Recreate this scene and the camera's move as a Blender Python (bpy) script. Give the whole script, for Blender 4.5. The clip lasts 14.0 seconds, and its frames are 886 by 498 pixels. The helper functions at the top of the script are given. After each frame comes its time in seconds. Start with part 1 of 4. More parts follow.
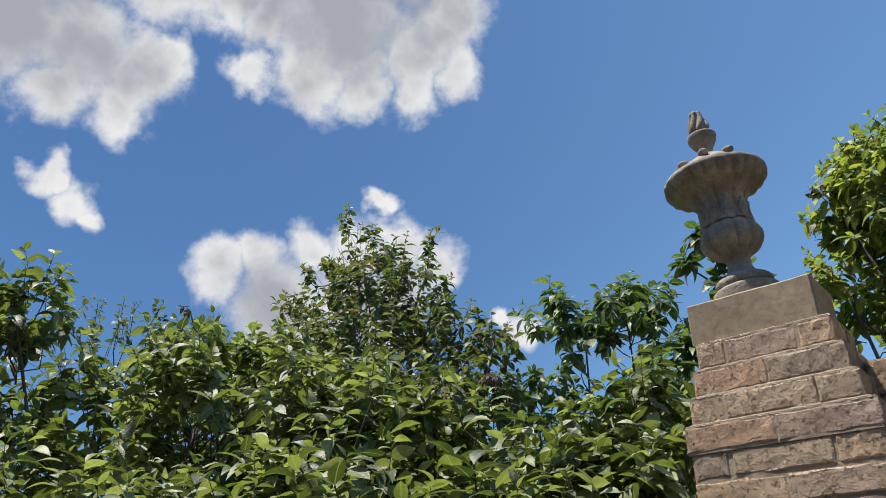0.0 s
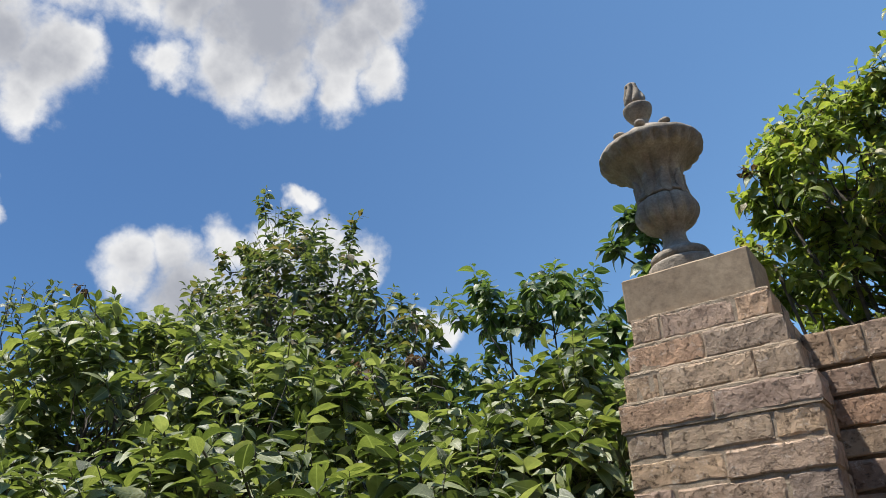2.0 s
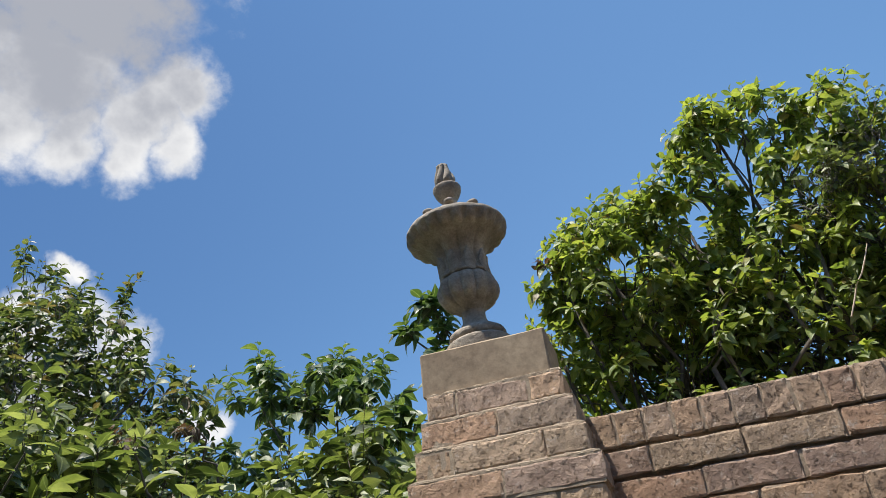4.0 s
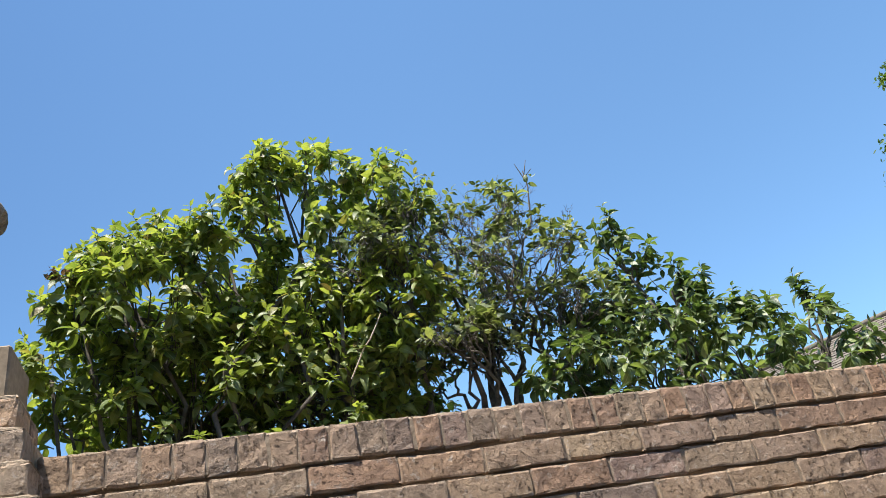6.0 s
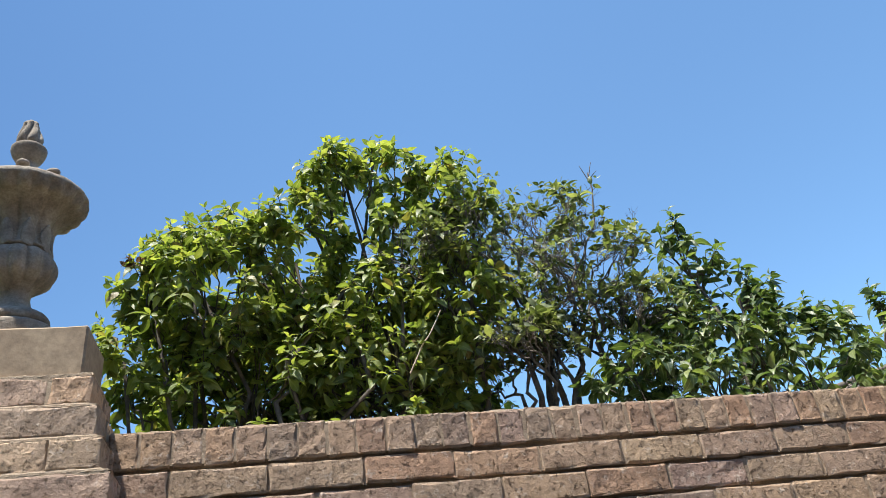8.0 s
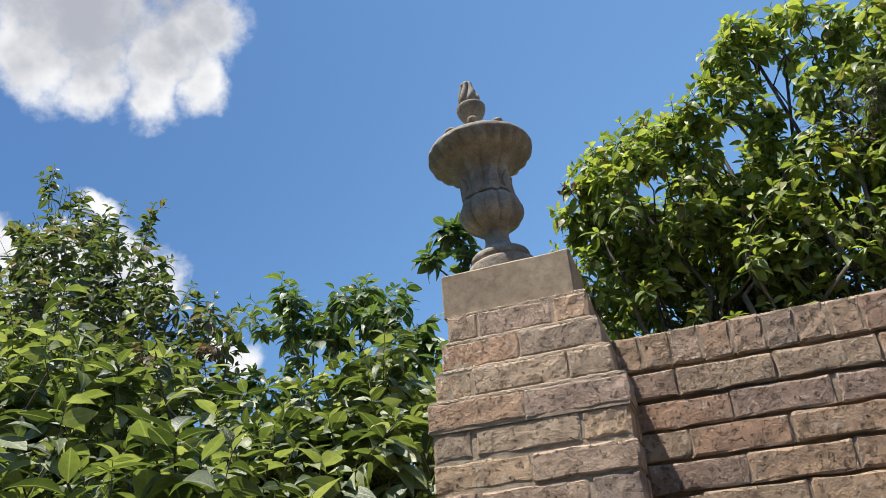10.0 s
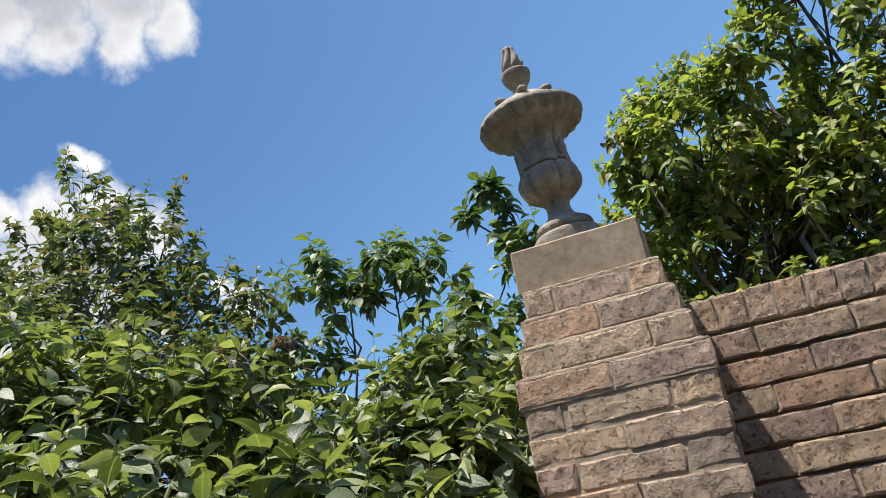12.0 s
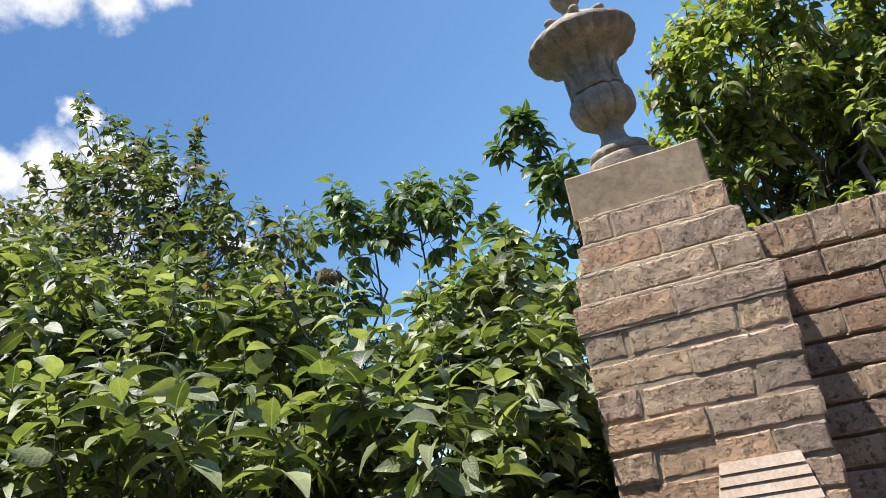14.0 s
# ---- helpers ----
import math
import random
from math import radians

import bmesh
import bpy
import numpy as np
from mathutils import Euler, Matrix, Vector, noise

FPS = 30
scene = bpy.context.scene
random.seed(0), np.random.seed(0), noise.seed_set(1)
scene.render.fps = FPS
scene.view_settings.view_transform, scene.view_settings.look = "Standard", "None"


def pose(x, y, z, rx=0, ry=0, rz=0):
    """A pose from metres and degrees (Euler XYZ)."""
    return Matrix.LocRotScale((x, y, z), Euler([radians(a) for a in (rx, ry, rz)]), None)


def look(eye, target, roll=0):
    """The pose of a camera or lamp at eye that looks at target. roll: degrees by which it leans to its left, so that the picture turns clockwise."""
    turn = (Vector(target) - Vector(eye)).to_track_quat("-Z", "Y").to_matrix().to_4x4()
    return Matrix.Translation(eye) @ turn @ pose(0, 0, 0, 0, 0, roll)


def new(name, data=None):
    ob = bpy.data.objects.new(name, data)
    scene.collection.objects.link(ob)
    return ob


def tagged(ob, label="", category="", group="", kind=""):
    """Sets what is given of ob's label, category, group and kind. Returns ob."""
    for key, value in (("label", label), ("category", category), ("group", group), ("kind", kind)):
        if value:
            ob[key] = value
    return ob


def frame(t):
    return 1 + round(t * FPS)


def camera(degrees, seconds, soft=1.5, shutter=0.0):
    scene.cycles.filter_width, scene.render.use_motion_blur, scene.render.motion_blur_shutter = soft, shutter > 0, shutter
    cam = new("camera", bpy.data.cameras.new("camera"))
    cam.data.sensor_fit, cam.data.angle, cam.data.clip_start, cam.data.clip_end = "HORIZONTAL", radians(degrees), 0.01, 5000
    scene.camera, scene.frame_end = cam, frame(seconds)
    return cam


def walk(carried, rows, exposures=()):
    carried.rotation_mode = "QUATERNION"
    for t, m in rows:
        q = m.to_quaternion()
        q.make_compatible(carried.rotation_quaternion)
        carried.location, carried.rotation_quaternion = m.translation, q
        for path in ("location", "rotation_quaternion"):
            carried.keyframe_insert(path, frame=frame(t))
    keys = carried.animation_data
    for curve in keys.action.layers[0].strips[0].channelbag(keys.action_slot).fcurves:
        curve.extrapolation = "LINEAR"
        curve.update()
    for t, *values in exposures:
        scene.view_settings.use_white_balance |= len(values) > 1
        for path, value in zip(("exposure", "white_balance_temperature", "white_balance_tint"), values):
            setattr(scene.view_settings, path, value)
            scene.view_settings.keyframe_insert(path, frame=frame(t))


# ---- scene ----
cam = camera(60.6, 14.0, 0.7)
PATH = [
    (0, (0.915, -2.126, -0.44), (-0.252, -0.775, 0.461), -0.7),
    (0.5, (0.904, -2.145, -0.445), (-0.261, -0.777, 0.435), -0.3),
    (1, (0.786, -2.164, -0.454), (-0.401, -0.797, 0.397), 0.5),
    (1.5, (0.731, -2.105, -0.478), (-0.425, -0.714, 0.376), -0.2),
    (2, (0.784, -1.987, -0.45), (-0.22, -0.508, 0.446), -2.7),
    (2.2, (0.79, -1.976, -0.454), (-0.134, -0.455, 0.458), -3.9),
    (4.3, (0.652, -1.892, -0.485), (0.269, -0.256, 0.599), -6.8),
    (4.5, (0.637, -1.884, -0.472), (0.304, -0.213, 0.576), -7.4),
    (5, (0.781, -1.807, -0.445), (0.783, -0.072, 0.549), -10.1),
    (5.5, (0.852, -1.809, -0.439), (1.195, -0.113, 0.563), -11.2),
    (5.8, (0.868, -1.804, -0.442), (1.352, -0.139, 0.554), -11.6),
    (6, (0.9, -1.791, -0.455), (1.472, -0.16, 0.551), -12.7),
    (6.5, (0.997, -1.796, -0.439), (1.716, -0.205, 0.537), -15.0),
    (7, (0.954, -1.812, -0.442), (1.578, -0.201, 0.566), -13.5),
    (7.2, (0.938, -1.788, -0.454), (1.506, -0.172, 0.577), -12.1),
    (9.3, (0.793, -1.788, -0.487), (0.744, -0.053, 0.506), -6.6),
    (9.5, (0.76, -1.807, -0.487), (0.569, -0.074, 0.493), -6.2),
    (10, (0.664, -1.816, -0.5), (0.12, -0.14, 0.447), -4.6),
    (10.5, (0.563, -1.924, -0.416), (-0.291, -0.353, 0.48), -4.6),
    (11, (0.519, -1.98, -0.342), (-0.423, -0.428, 0.497), -6.4),
    (11.5, (0.523, -1.997, -0.329), (-0.279, -0.346, 0.466), -8.5),
    (12, (0.517, -1.974, -0.337), (-0.065, -0.218, 0.423), -9.9),
    (12.5, (0.504, -1.88, -0.353), (0.088, -0.063, 0.373), -10.2),
    (13, (0.387, -1.901, -0.357), (-0.065, -0.08, 0.337), -9.7),
    (13.5, (0.334, -1.946, -0.361), (-0.229, -0.146, 0.305), -9.7),
    (14, (0.355, -1.96, -0.355), (-0.27, -0.172, 0.287), -10.2),
]
GROUND = 1.95  # height of the pillar cap's lowest course above the ground
walk(cam, [(t, pose(0, 0, GROUND) @ look(eye, target, roll)) for t, eye, target, roll in PATH],
     [(0, 0.4), (2.2, 0.5), (4.5, 0.6), (5.5, 0.84), (7.2, 0.86), (9.5, 0.76), (10.5, 0.58), (11, 0.54), (12, 0.66), (13, 0.82), (14, 0.84)])

# ---- world and sun ----
SUN = Vector((-0.27, -0.21, 1.0)).normalized()
world = bpy.data.worlds.new("sky")
scene.world = world
world.use_nodes = True
wn, wl = world.node_tree.nodes, world.node_tree.links
wn.clear()
sky = wn.new("ShaderNodeTexSky")
sky.sky_type = "NISHITA"
sky.sun_disc = False
sky.sun_elevation = math.asin(SUN.z)
sky.sun_rotation = math.atan2(SUN.x, SUN.y)
sky.air_density, sky.dust_density, sky.ozone_density = 1.0, 0.0, 5.0
w_out = wn.new("ShaderNodeOutputWorld")
w_bg = wn.new("ShaderNodeBackground")
w_bg.inputs["Strength"].default_value = 0.125
clear = wn.new("ShaderNodeVectorMath")
clear.operation = "MULTIPLY"
clear.inputs[1].default_value = (0.88, 1.0, 0.99)  # a slightly cyan summer sky
wl.new(sky.outputs[0], clear.inputs[0])


def sky_math(op, *values):
    m = wn.new("ShaderNodeMath")
    m.operation = op
    for i, v in enumerate(values):
        if isinstance(v, (int, float)):
            m.inputs[i].default_value = v
        else:
            wl.new(v, m.inputs[i])
    return m.outputs[0]


def sky_noise(scale, detail, rough):
    t = wn.new("ShaderNodeTexNoise")
    t.inputs["Scale"].default_value, t.inputs["Detail"].default_value, t.inputs["Roughness"].default_value = scale, detail, rough
    wl.new(sky_tc.outputs["Generated"], t.inputs["Vector"])
    return t.outputs["Fac"]


def sky_range(value, a, b, lo=0.0, hi=1.0):
    r = wn.new("ShaderNodeMapRange")
    r.interpolation_type = "SMOOTHSTEP"
    wl.new(value, r.inputs["Value"])
    for key, v in (("From Min", a), ("From Max", b), ("To Min", lo), ("To Max", hi)):
        r.inputs[key].default_value = v
    return r.outputs[0]


sky_tc = wn.new("ShaderNodeTexCoord")
# a multiplied gradient darkens and blues the western sky and brightens the eastern
west = wn.new("ShaderNodeSeparateXYZ")
wl.new(sky_tc.outputs["Generated"], west.inputs[0])
sky_gradient = wn.new("ShaderNodeMix")
sky_gradient.data_type = "VECTOR"
wl.new(sky_range(west.outputs[0], -1.0, 0.3), sky_gradient.inputs["Factor"])
gradient_in = [i for i in sky_gradient.inputs if i.type == "VECTOR"]
gradient_in[-2].default_value, gradient_in[-1].default_value = (0.46, 0.52, 0.61), (1.2, 1.19, 1.16)
graded_sky = wn.new("ShaderNodeVectorMath")
graded_sky.operation = "MULTIPLY"
wl.new(clear.outputs[0], graded_sky.inputs[0])
wl.new([o for o in sky_gradient.outputs if o.type == "VECTOR"][0], graded_sky.inputs[1])
wl.new(graded_sky.outputs[0], w_bg.inputs["Color"])


def cumulus(blobs):
    """Cumulus clouds: soft discs on the sky's sphere (bearing, height, size). Gives how far inside, and how thick."""
    field = thick = None
    # billows: the direction is bent by noise at two sizes before the distances are taken
    bent_dir = sky_tc.outputs["Generated"]
    for scale, amount in ((7.0, 0.075), (24.0, 0.045)):
        t = wn.new("ShaderNodeTexNoise")
        t.inputs["Scale"].default_value, t.inputs["Detail"].default_value = scale, 5.0
        wl.new(sky_tc.outputs["Generated"], t.inputs["Vector"])
        m = wn.new("ShaderNodeVectorMath")
        m.operation = "MULTIPLY_ADD"
        wl.new(t.outputs["Color"], m.inputs[0])
        m.inputs[1].default_value = (amount, amount, amount)
        m.inputs[2].default_value = (-amount / 2, -amount / 2, -amount / 2)
        a = wn.new("ShaderNodeVectorMath")
        wl.new(bent_dir, a.inputs[0])
        wl.new(m.outputs[0], a.inputs[1])
        bent_dir = a.outputs[0]
    for bearing, height, size in blobs:
        w, h, radius = radians(bearing), radians(height), radians(size)
        d = wn.new("ShaderNodeVectorMath")
        d.operation = "DISTANCE"
        wl.new(bent_dir, d.inputs[0])
        d.inputs[1].default_value = (math.sin(w) * math.cos(h), math.cos(w) * math.cos(h), math.sin(h))
        f = sky_math("MULTIPLY_ADD", d.outputs["Value"], -1.0 / radius, 1.0)
        k = sky_math("SUBTRACT", radius, d.outputs["Value"])
        field = f if field is None else sky_math("MAXIMUM", field, f)
        thick = k if thick is None else sky_math("MAXIMUM", thick, k)
    return field, thick


# bearing from north, height and size of each billow, in degrees
CLOUDS = [
    (-60.0, 45.5, 5.5), (-56.5, 44.0, 4.5), (-67.0, 45.0, 6.0), (-64.9, 43.0, 4.2), (-61.4, 43.3, 3.4), (-67.7, 42.2, 3.4),
    (-57.2, 43.0, 4.1), (-50.7, 42.9, 7.0), (-43.3, 41.6, 4.9), (-40.2, 44.0, 4.4), (-48.3, 39.2, 3.6), (-53.3, 39.5, 4.0), (-43.2, 38.8, 3.0), (-39.8, 40.0, 2.8),
    (-59.0, 38.8, 2.3), (-50.3, 50.2, 10.7), (-61.1, 46.6, 6.5), (-77.2, 38.3, 6.0), (-72.7, 37.4, 5.3), (-68.3, 36.6, 4.2), (-69.3, 34.4, 2.9), (-73.5, 34.5, 3.2),
    (-77.6, 43.0, 8.8), (-66.3, 37.8, 2.4), (-66.6, 43.6, 3.5), (-72.2, 29.1, 1.8), (-70.5, 27.6, 2.1), (-69.1, 26.8, 1.4), (-46.2, 30.1, 1.4),
    (-59.3, 23.9, 2.9), (-55.7, 24.8, 2.8), (-51.8, 25.9, 2.7), (-48.5, 25.8, 3.7), (-44.8, 26.9, 2.9), (-42.0, 25.8, 2.7), (-40.6, 25.0, 1.8), (-54.5, 21.5, 5.5),
    (-47.0, 22.7, 6.0), (-34.9, 20.9, 2.2), (-36.5, 21.8, 1.2), (53.9, 13.0, 1.6), (-108.0, 21.0, 17.0), (160.0, 24.0, 17.0), (110.0, 19.0, 14.0),
]
field, thick = cumulus(CLOUDS)
mask = sky_range(sky_math("ADD", field, sky_math("MULTIPLY", sky_noise(20.0, 9.0, 0.62), 0.95)), 0.56, 1.12)
grey = sky_range(sky_math("ADD", thick, sky_math("MULTIPLY", sky_noise(11.0, 5.0, 0.6), 0.1)), 0.05, 0.14)
shade = wn.new("ShaderNodeMix")
shade.data_type = "RGBA"
wl.new(grey, shade.inputs["Factor"])
shade_in = [i for i in shade.inputs if i.type == "RGBA"]
shade_in[0].default_value, shade_in[1].default_value = (1.0, 1.0, 1.0, 1), (0.44, 0.46, 0.52, 1)
c_bg = wn.new("ShaderNodeBackground")
c_bg.inputs["Strength"].default_value = 0.66
wl.new([o for o in shade.outputs if o.type == "RGBA"][0], c_bg.inputs["Color"])
w_mix = wn.new("ShaderNodeMixShader")
wl.new(mask, w_mix.inputs[0])
wl.new(w_bg.outputs[0], w_mix.inputs[1])
wl.new(c_bg.outputs[0], w_mix.inputs[2])
wl.new(w_mix.outputs[0], w_out.inputs["Surface"])

sun_data = bpy.data.lights.new("sun", "SUN")
sun_data.energy, sun_data.angle, sun_data.color = 5.0, radians(0.6), (1.0, 0.95, 0.87)
sun = new("sun", sun_data)
sun.matrix_world = look(SUN * 50, (0, 0, 0))


# ---- materials ----
def material(name, rough=0.8, metal=0.0):
    m = bpy.data.materials.new(name)
    m.use_nodes = True
    b = m.node_tree.nodes["Principled BSDF"]
    b.inputs["Roughness"].default_value, b.inputs["Metallic"].default_value = rough, metal
    return m, m.node_tree.nodes, m.node_tree.links, b


def tex_noise(n, l, coord, scale, detail=5.0, rough=0.6):
    t = n.new("ShaderNodeTexNoise")
    t.inputs["Scale"].default_value, t.inputs["Detail"].default_value, t.inputs["Roughness"].default_value = scale, detail, rough
    l.new(coord, t.inputs["Vector"])
    return t.outputs["Fac"]


def ramp(n, l, fac, stops):
    r = n.new("ShaderNodeValToRGB")
    while len(r.color_ramp.elements) < len(stops):
        r.color_ramp.elements.new(0.5)
    for e, (p, c) in zip(r.color_ramp.elements, stops):
        e.position, e.color = p, (*c, 1)
    l.new(fac, r.inputs["Fac"])
    return r.outputs["Color"]


def mix(n, l, fac, a, b, mode="MIX"):
    m = n.new("ShaderNodeMix")
    m.data_type, m.blend_type = "RGBA", mode
    if isinstance(fac, float):
        m.inputs["Factor"].default_value = fac
    else:
        l.new(fac, m.inputs["Factor"])
    for s, v in (("A", a), ("B", b)):
        sock = [i for i in m.inputs if i.name == s and i.type == "RGBA"][0]
        if isinstance(v, tuple):
            sock.default_value = (*v, 1)
        else:
            l.new(v, sock)
    return [o for o in m.outputs if o.type == "RGBA"][0]


def bump(n, l, b, height, strength, distance, below=None):
    k = n.new("ShaderNodeBump")
    k.inputs["Strength"].default_value, k.inputs["Distance"].default_value = strength, distance
    l.new(height, k.inputs["Height"])
    if below is not None:
        l.new(below, k.inputs["Normal"])
    l.new(k.outputs[0], b.inputs["Normal"])
    return k.outputs[0]


def coord_of(n, kind="Object"):
    return n.new("ShaderNodeTexCoord").outputs[kind]


def spread(n, l, coord, per_object):
    """Shift a coordinate by a random number, so that alike pieces differ."""
    v = n.new("ShaderNodeVectorMath")
    v.operation = "MULTIPLY_ADD"
    v.inputs[1].default_value = (1, 1, 1)
    l.new(coord, v.inputs[0])
    mul = n.new("ShaderNodeMath")
    mul.operation = "MULTIPLY"
    mul.inputs[1].default_value = 37.0
    l.new(per_object, mul.inputs[0])
    l.new(mul.outputs[0], v.inputs[2])
    return v.outputs[0]


def node_math(n, l, op, *values):
    m = n.new("ShaderNodeMath")
    m.operation = op
    for i, v in enumerate(values):
        if isinstance(v, (int, float)):
            m.inputs[i].default_value = v
        else:
            l.new(v, m.inputs[i])
    return m.outputs[0]


def brick_material(name, per_island, tone):
    """Rough weathered brick; tone multiplies the fired clay's colour."""
    m, n, l, b = material(name, 0.9)
    rnd = n.new("ShaderNodeNewGeometry").outputs["Random Per Island"] if per_island else n.new("ShaderNodeObjectInfo").outputs["Random"]
    co = spread(n, l, coord_of(n), rnd)
    base = ramp(n, l, rnd, [(0.0, (0.47, 0.30, 0.205)), (0.2, (0.53, 0.385, 0.26)), (0.4, (0.42, 0.30, 0.25)),
                            (0.6, (0.55, 0.41, 0.28)), (0.8, (0.31, 0.24, 0.20)), (1.0, (0.52, 0.335, 0.225))])
    cloudy = ramp(n, l, tex_noise(n, l, co, 19, 9, 0.74), [(0.3, (0.5, 0.46, 0.44)), (0.5, (0.95, 0.93, 0.92)), (0.7, (1.25, 1.21, 1.16))])
    c = mix(n, l, 1.0, mix(n, l, 1.0, base, tone, "MULTIPLY"), cloudy, "MULTIPLY")
    # lime bloom and flakes of old mortar
    pale = ramp(n, l, tex_noise(n, l, co, 34, 9, 0.76), [(0.56, (0, 0, 0)), (0.66, (0.7, 0.7, 0.7))])
    c = mix(n, l, pale, c, (0.70, 0.60, 0.50))
    # pits, darker than the face around them
    pits = tex_noise(n, l, co, 60, 9, 0.77)
    dark = ramp(n, l, pits, [(0.33, (0.3, 0.26, 0.24)), (0.44, (1, 1, 1))])
    c = mix(n, l, 1.0, c, dark, "MULTIPLY")
    if not per_island:
        # mortar smeared unevenly over the brick's arrises: distance from its nearest edge, in metres
        spot = n.new("ShaderNodeSeparateXYZ")
        l.new(coord_of(n, "Generated"), spot.inputs[0])
        edge = None
        for axis, reach in ((0, 0.22), (2, 0.067)):
            off = node_math(n, l, "ABSOLUTE", node_math(n, l, "SUBTRACT", spot.outputs[axis], 0.5))
            near = node_math(n, l, "MULTIPLY", node_math(n, l, "SUBTRACT", 0.5, off), reach)
            edge = near if edge is None else node_math(n, l, "MINIMUM", edge, near)
        ragged = node_math(n, l, "MULTIPLY_ADD", tex_noise(n, l, co, 30, 6, 0.7), 0.045, edge)
        smear = ramp(n, l, node_math(n, l, "MULTIPLY", ragged, 20.0), [(0.36, (0.85, 0.85, 0.85)), (0.56, (0, 0, 0))])
        c = mix(n, l, smear, c, (0.50, 0.395, 0.295))
    l.new(c, b.inputs["Base Color"])
    # a crumpled face: short soft folds, flakes, pits and grain
    fold = n.new("ShaderNodeMath")
    fold.operation = "SUBTRACT"
    l.new(tex_noise(n, l, co, 26, 2, 0.5), fold.inputs[0])
    fold.inputs[1].default_value = 0.53
    size = n.new("ShaderNodeMath")
    size.operation = "ABSOLUTE"
    l.new(fold.outputs[0], size.inputs[0])
    creases = ramp(n, l, size.outputs[0], [(0.0, (1, 1, 1)), (0.04, (0.45, 0.45, 0.45)), (0.1, (0, 0, 0))])
    k = bump(n, l, b, creases, 0.5, 0.0018)
    k = bump(n, l, b, tex_noise(n, l, co, 50, 8, 0.74), 1.0, 0.0045, k)
    k = bump(n, l, b, ramp(n, l, pits, [(0.33, (0, 0, 0)), (0.45, (1, 1, 1))]), 1.0, 0.006, k)
    bump(n, l, b, tex_noise(n, l, co, 230, 4, 0.65), 0.9, 0.003, k)
    return m


BUFF, BROWN = (1.25, 1.25, 1.22), (0.98, 0.96, 0.93)
BRICK = brick_material("weathered_buff_brick", False, BUFF)
BRICK_WALL, BRICK_FAR = brick_material("weathered_brown_brick", False, BROWN), brick_material("weathered_brown_brick_joined", True, BROWN)


def stone_like(name, stops, scale, bump_mm, rough=0.9, second=None):
    m, n, l, b = material(name, rough)
    co = coord_of(n)
    c = ramp(n, l, tex_noise(n, l, co, scale, 8, 0.65), stops)
    if second:
        c = mix(n, l, ramp(n, l, tex_noise(n, l, co, scale * 0.35, 5, 0.6), [(0.48, (0, 0, 0)), (0.68, (0.8, 0.8, 0.8))]), c, second)
    fine = ramp(n, l, tex_noise(n, l, co, scale * 9, 4, 0.7), [(0.3, (0.72, 0.72, 0.72)), (0.6, (1.05, 1.05, 1.05))])
    l.new(mix(n, l, 1.0, c, fine, "MULTIPLY"), b.inputs["Base Color"])
    k = bump(n, l, b, tex_noise(n, l, co, scale * 2.2, 6, 0.65), 0.7, bump_mm / 1000)
    bump(n, l, b, tex_noise(n, l, co, scale * 16, 3, 0.6), 0.5, bump_mm / 3000, k)
    return m


MORTAR = stone_like("sandy_mortar", [(0.3, (0.28, 0.205, 0.14)), (0.7, (0.50, 0.385, 0.275))], 26, 7)
PALE_MORTAR = stone_like("pale_mortar", [(0.3, (0.36, 0.27, 0.185)), (0.7, (0.60, 0.48, 0.35))], 34, 6)
CAPSTONE = stone_like("cast_stone_slab", [(0.3, (0.31, 0.225, 0.15)), (0.7, (0.47, 0.365, 0.25))], 5, 2.5, second=(0.34, 0.24, 0.15))
URN_STONE = stone_like("lichened_cast_stone", [(0.28, (0.19, 0.16, 0.125)), (0.5, (0.37, 0.315, 0.25)), (0.72, (0.58, 0.51, 0.41))], 17, 8, second=(0.22, 0.18, 0.14))
PALE_WOOD = stone_like("pale_dry_wood", [(0.3, (0.46, 0.34, 0.26)), (0.7, (0.64, 0.52, 0.42))], 12, 1.5, 0.8)
# the ground is out of view; its dark colour holds down bounced light
DARK_GROUND = stone_like("dark_low_bounce_ground", [(0.3, (0.045, 0.039, 0.03)), (0.7, (0.09, 0.078, 0.06))], 1.2, 14, 0.95)
HOUSE_WALL = stone_like("tan_stucco", [(0.3, (0.27, 0.205, 0.155)), (0.7, (0.35, 0.275, 0.21))], 3, 4)
# for the added walls that keep low sky light off the brickwork
BLOCKER_WALL = stone_like("brown_blocker_stucco", [(0.3, (0.2, 0.15, 0.115)), (0.7, (0.27, 0.21, 0.16))], 3, 4)
TRIM = stone_like("cream_painted_trim", [(0.3, (0.27, 0.235, 0.185)), (0.7, (0.34, 0.30, 0.24))], 4, 1, 0.6)
SHINGLE = stone_like("brown_asphalt_shingle", [(0.3, (0.13, 0.108, 0.085)), (0.7, (0.24, 0.2, 0.155))], 6, 6, second=(0.17, 0.14, 0.11))
BARK = stone_like("grey_brown_bark", [(0.3, (0.075, 0.06, 0.048)), (0.7, (0.19, 0.165, 0.14))], 22, 4)
DEAD_TWIG = stone_like("dry_grey_twig", [(0.3, (0.08, 0.07, 0.062)), (0.7, (0.24, 0.215, 0.19))], 22, 2)


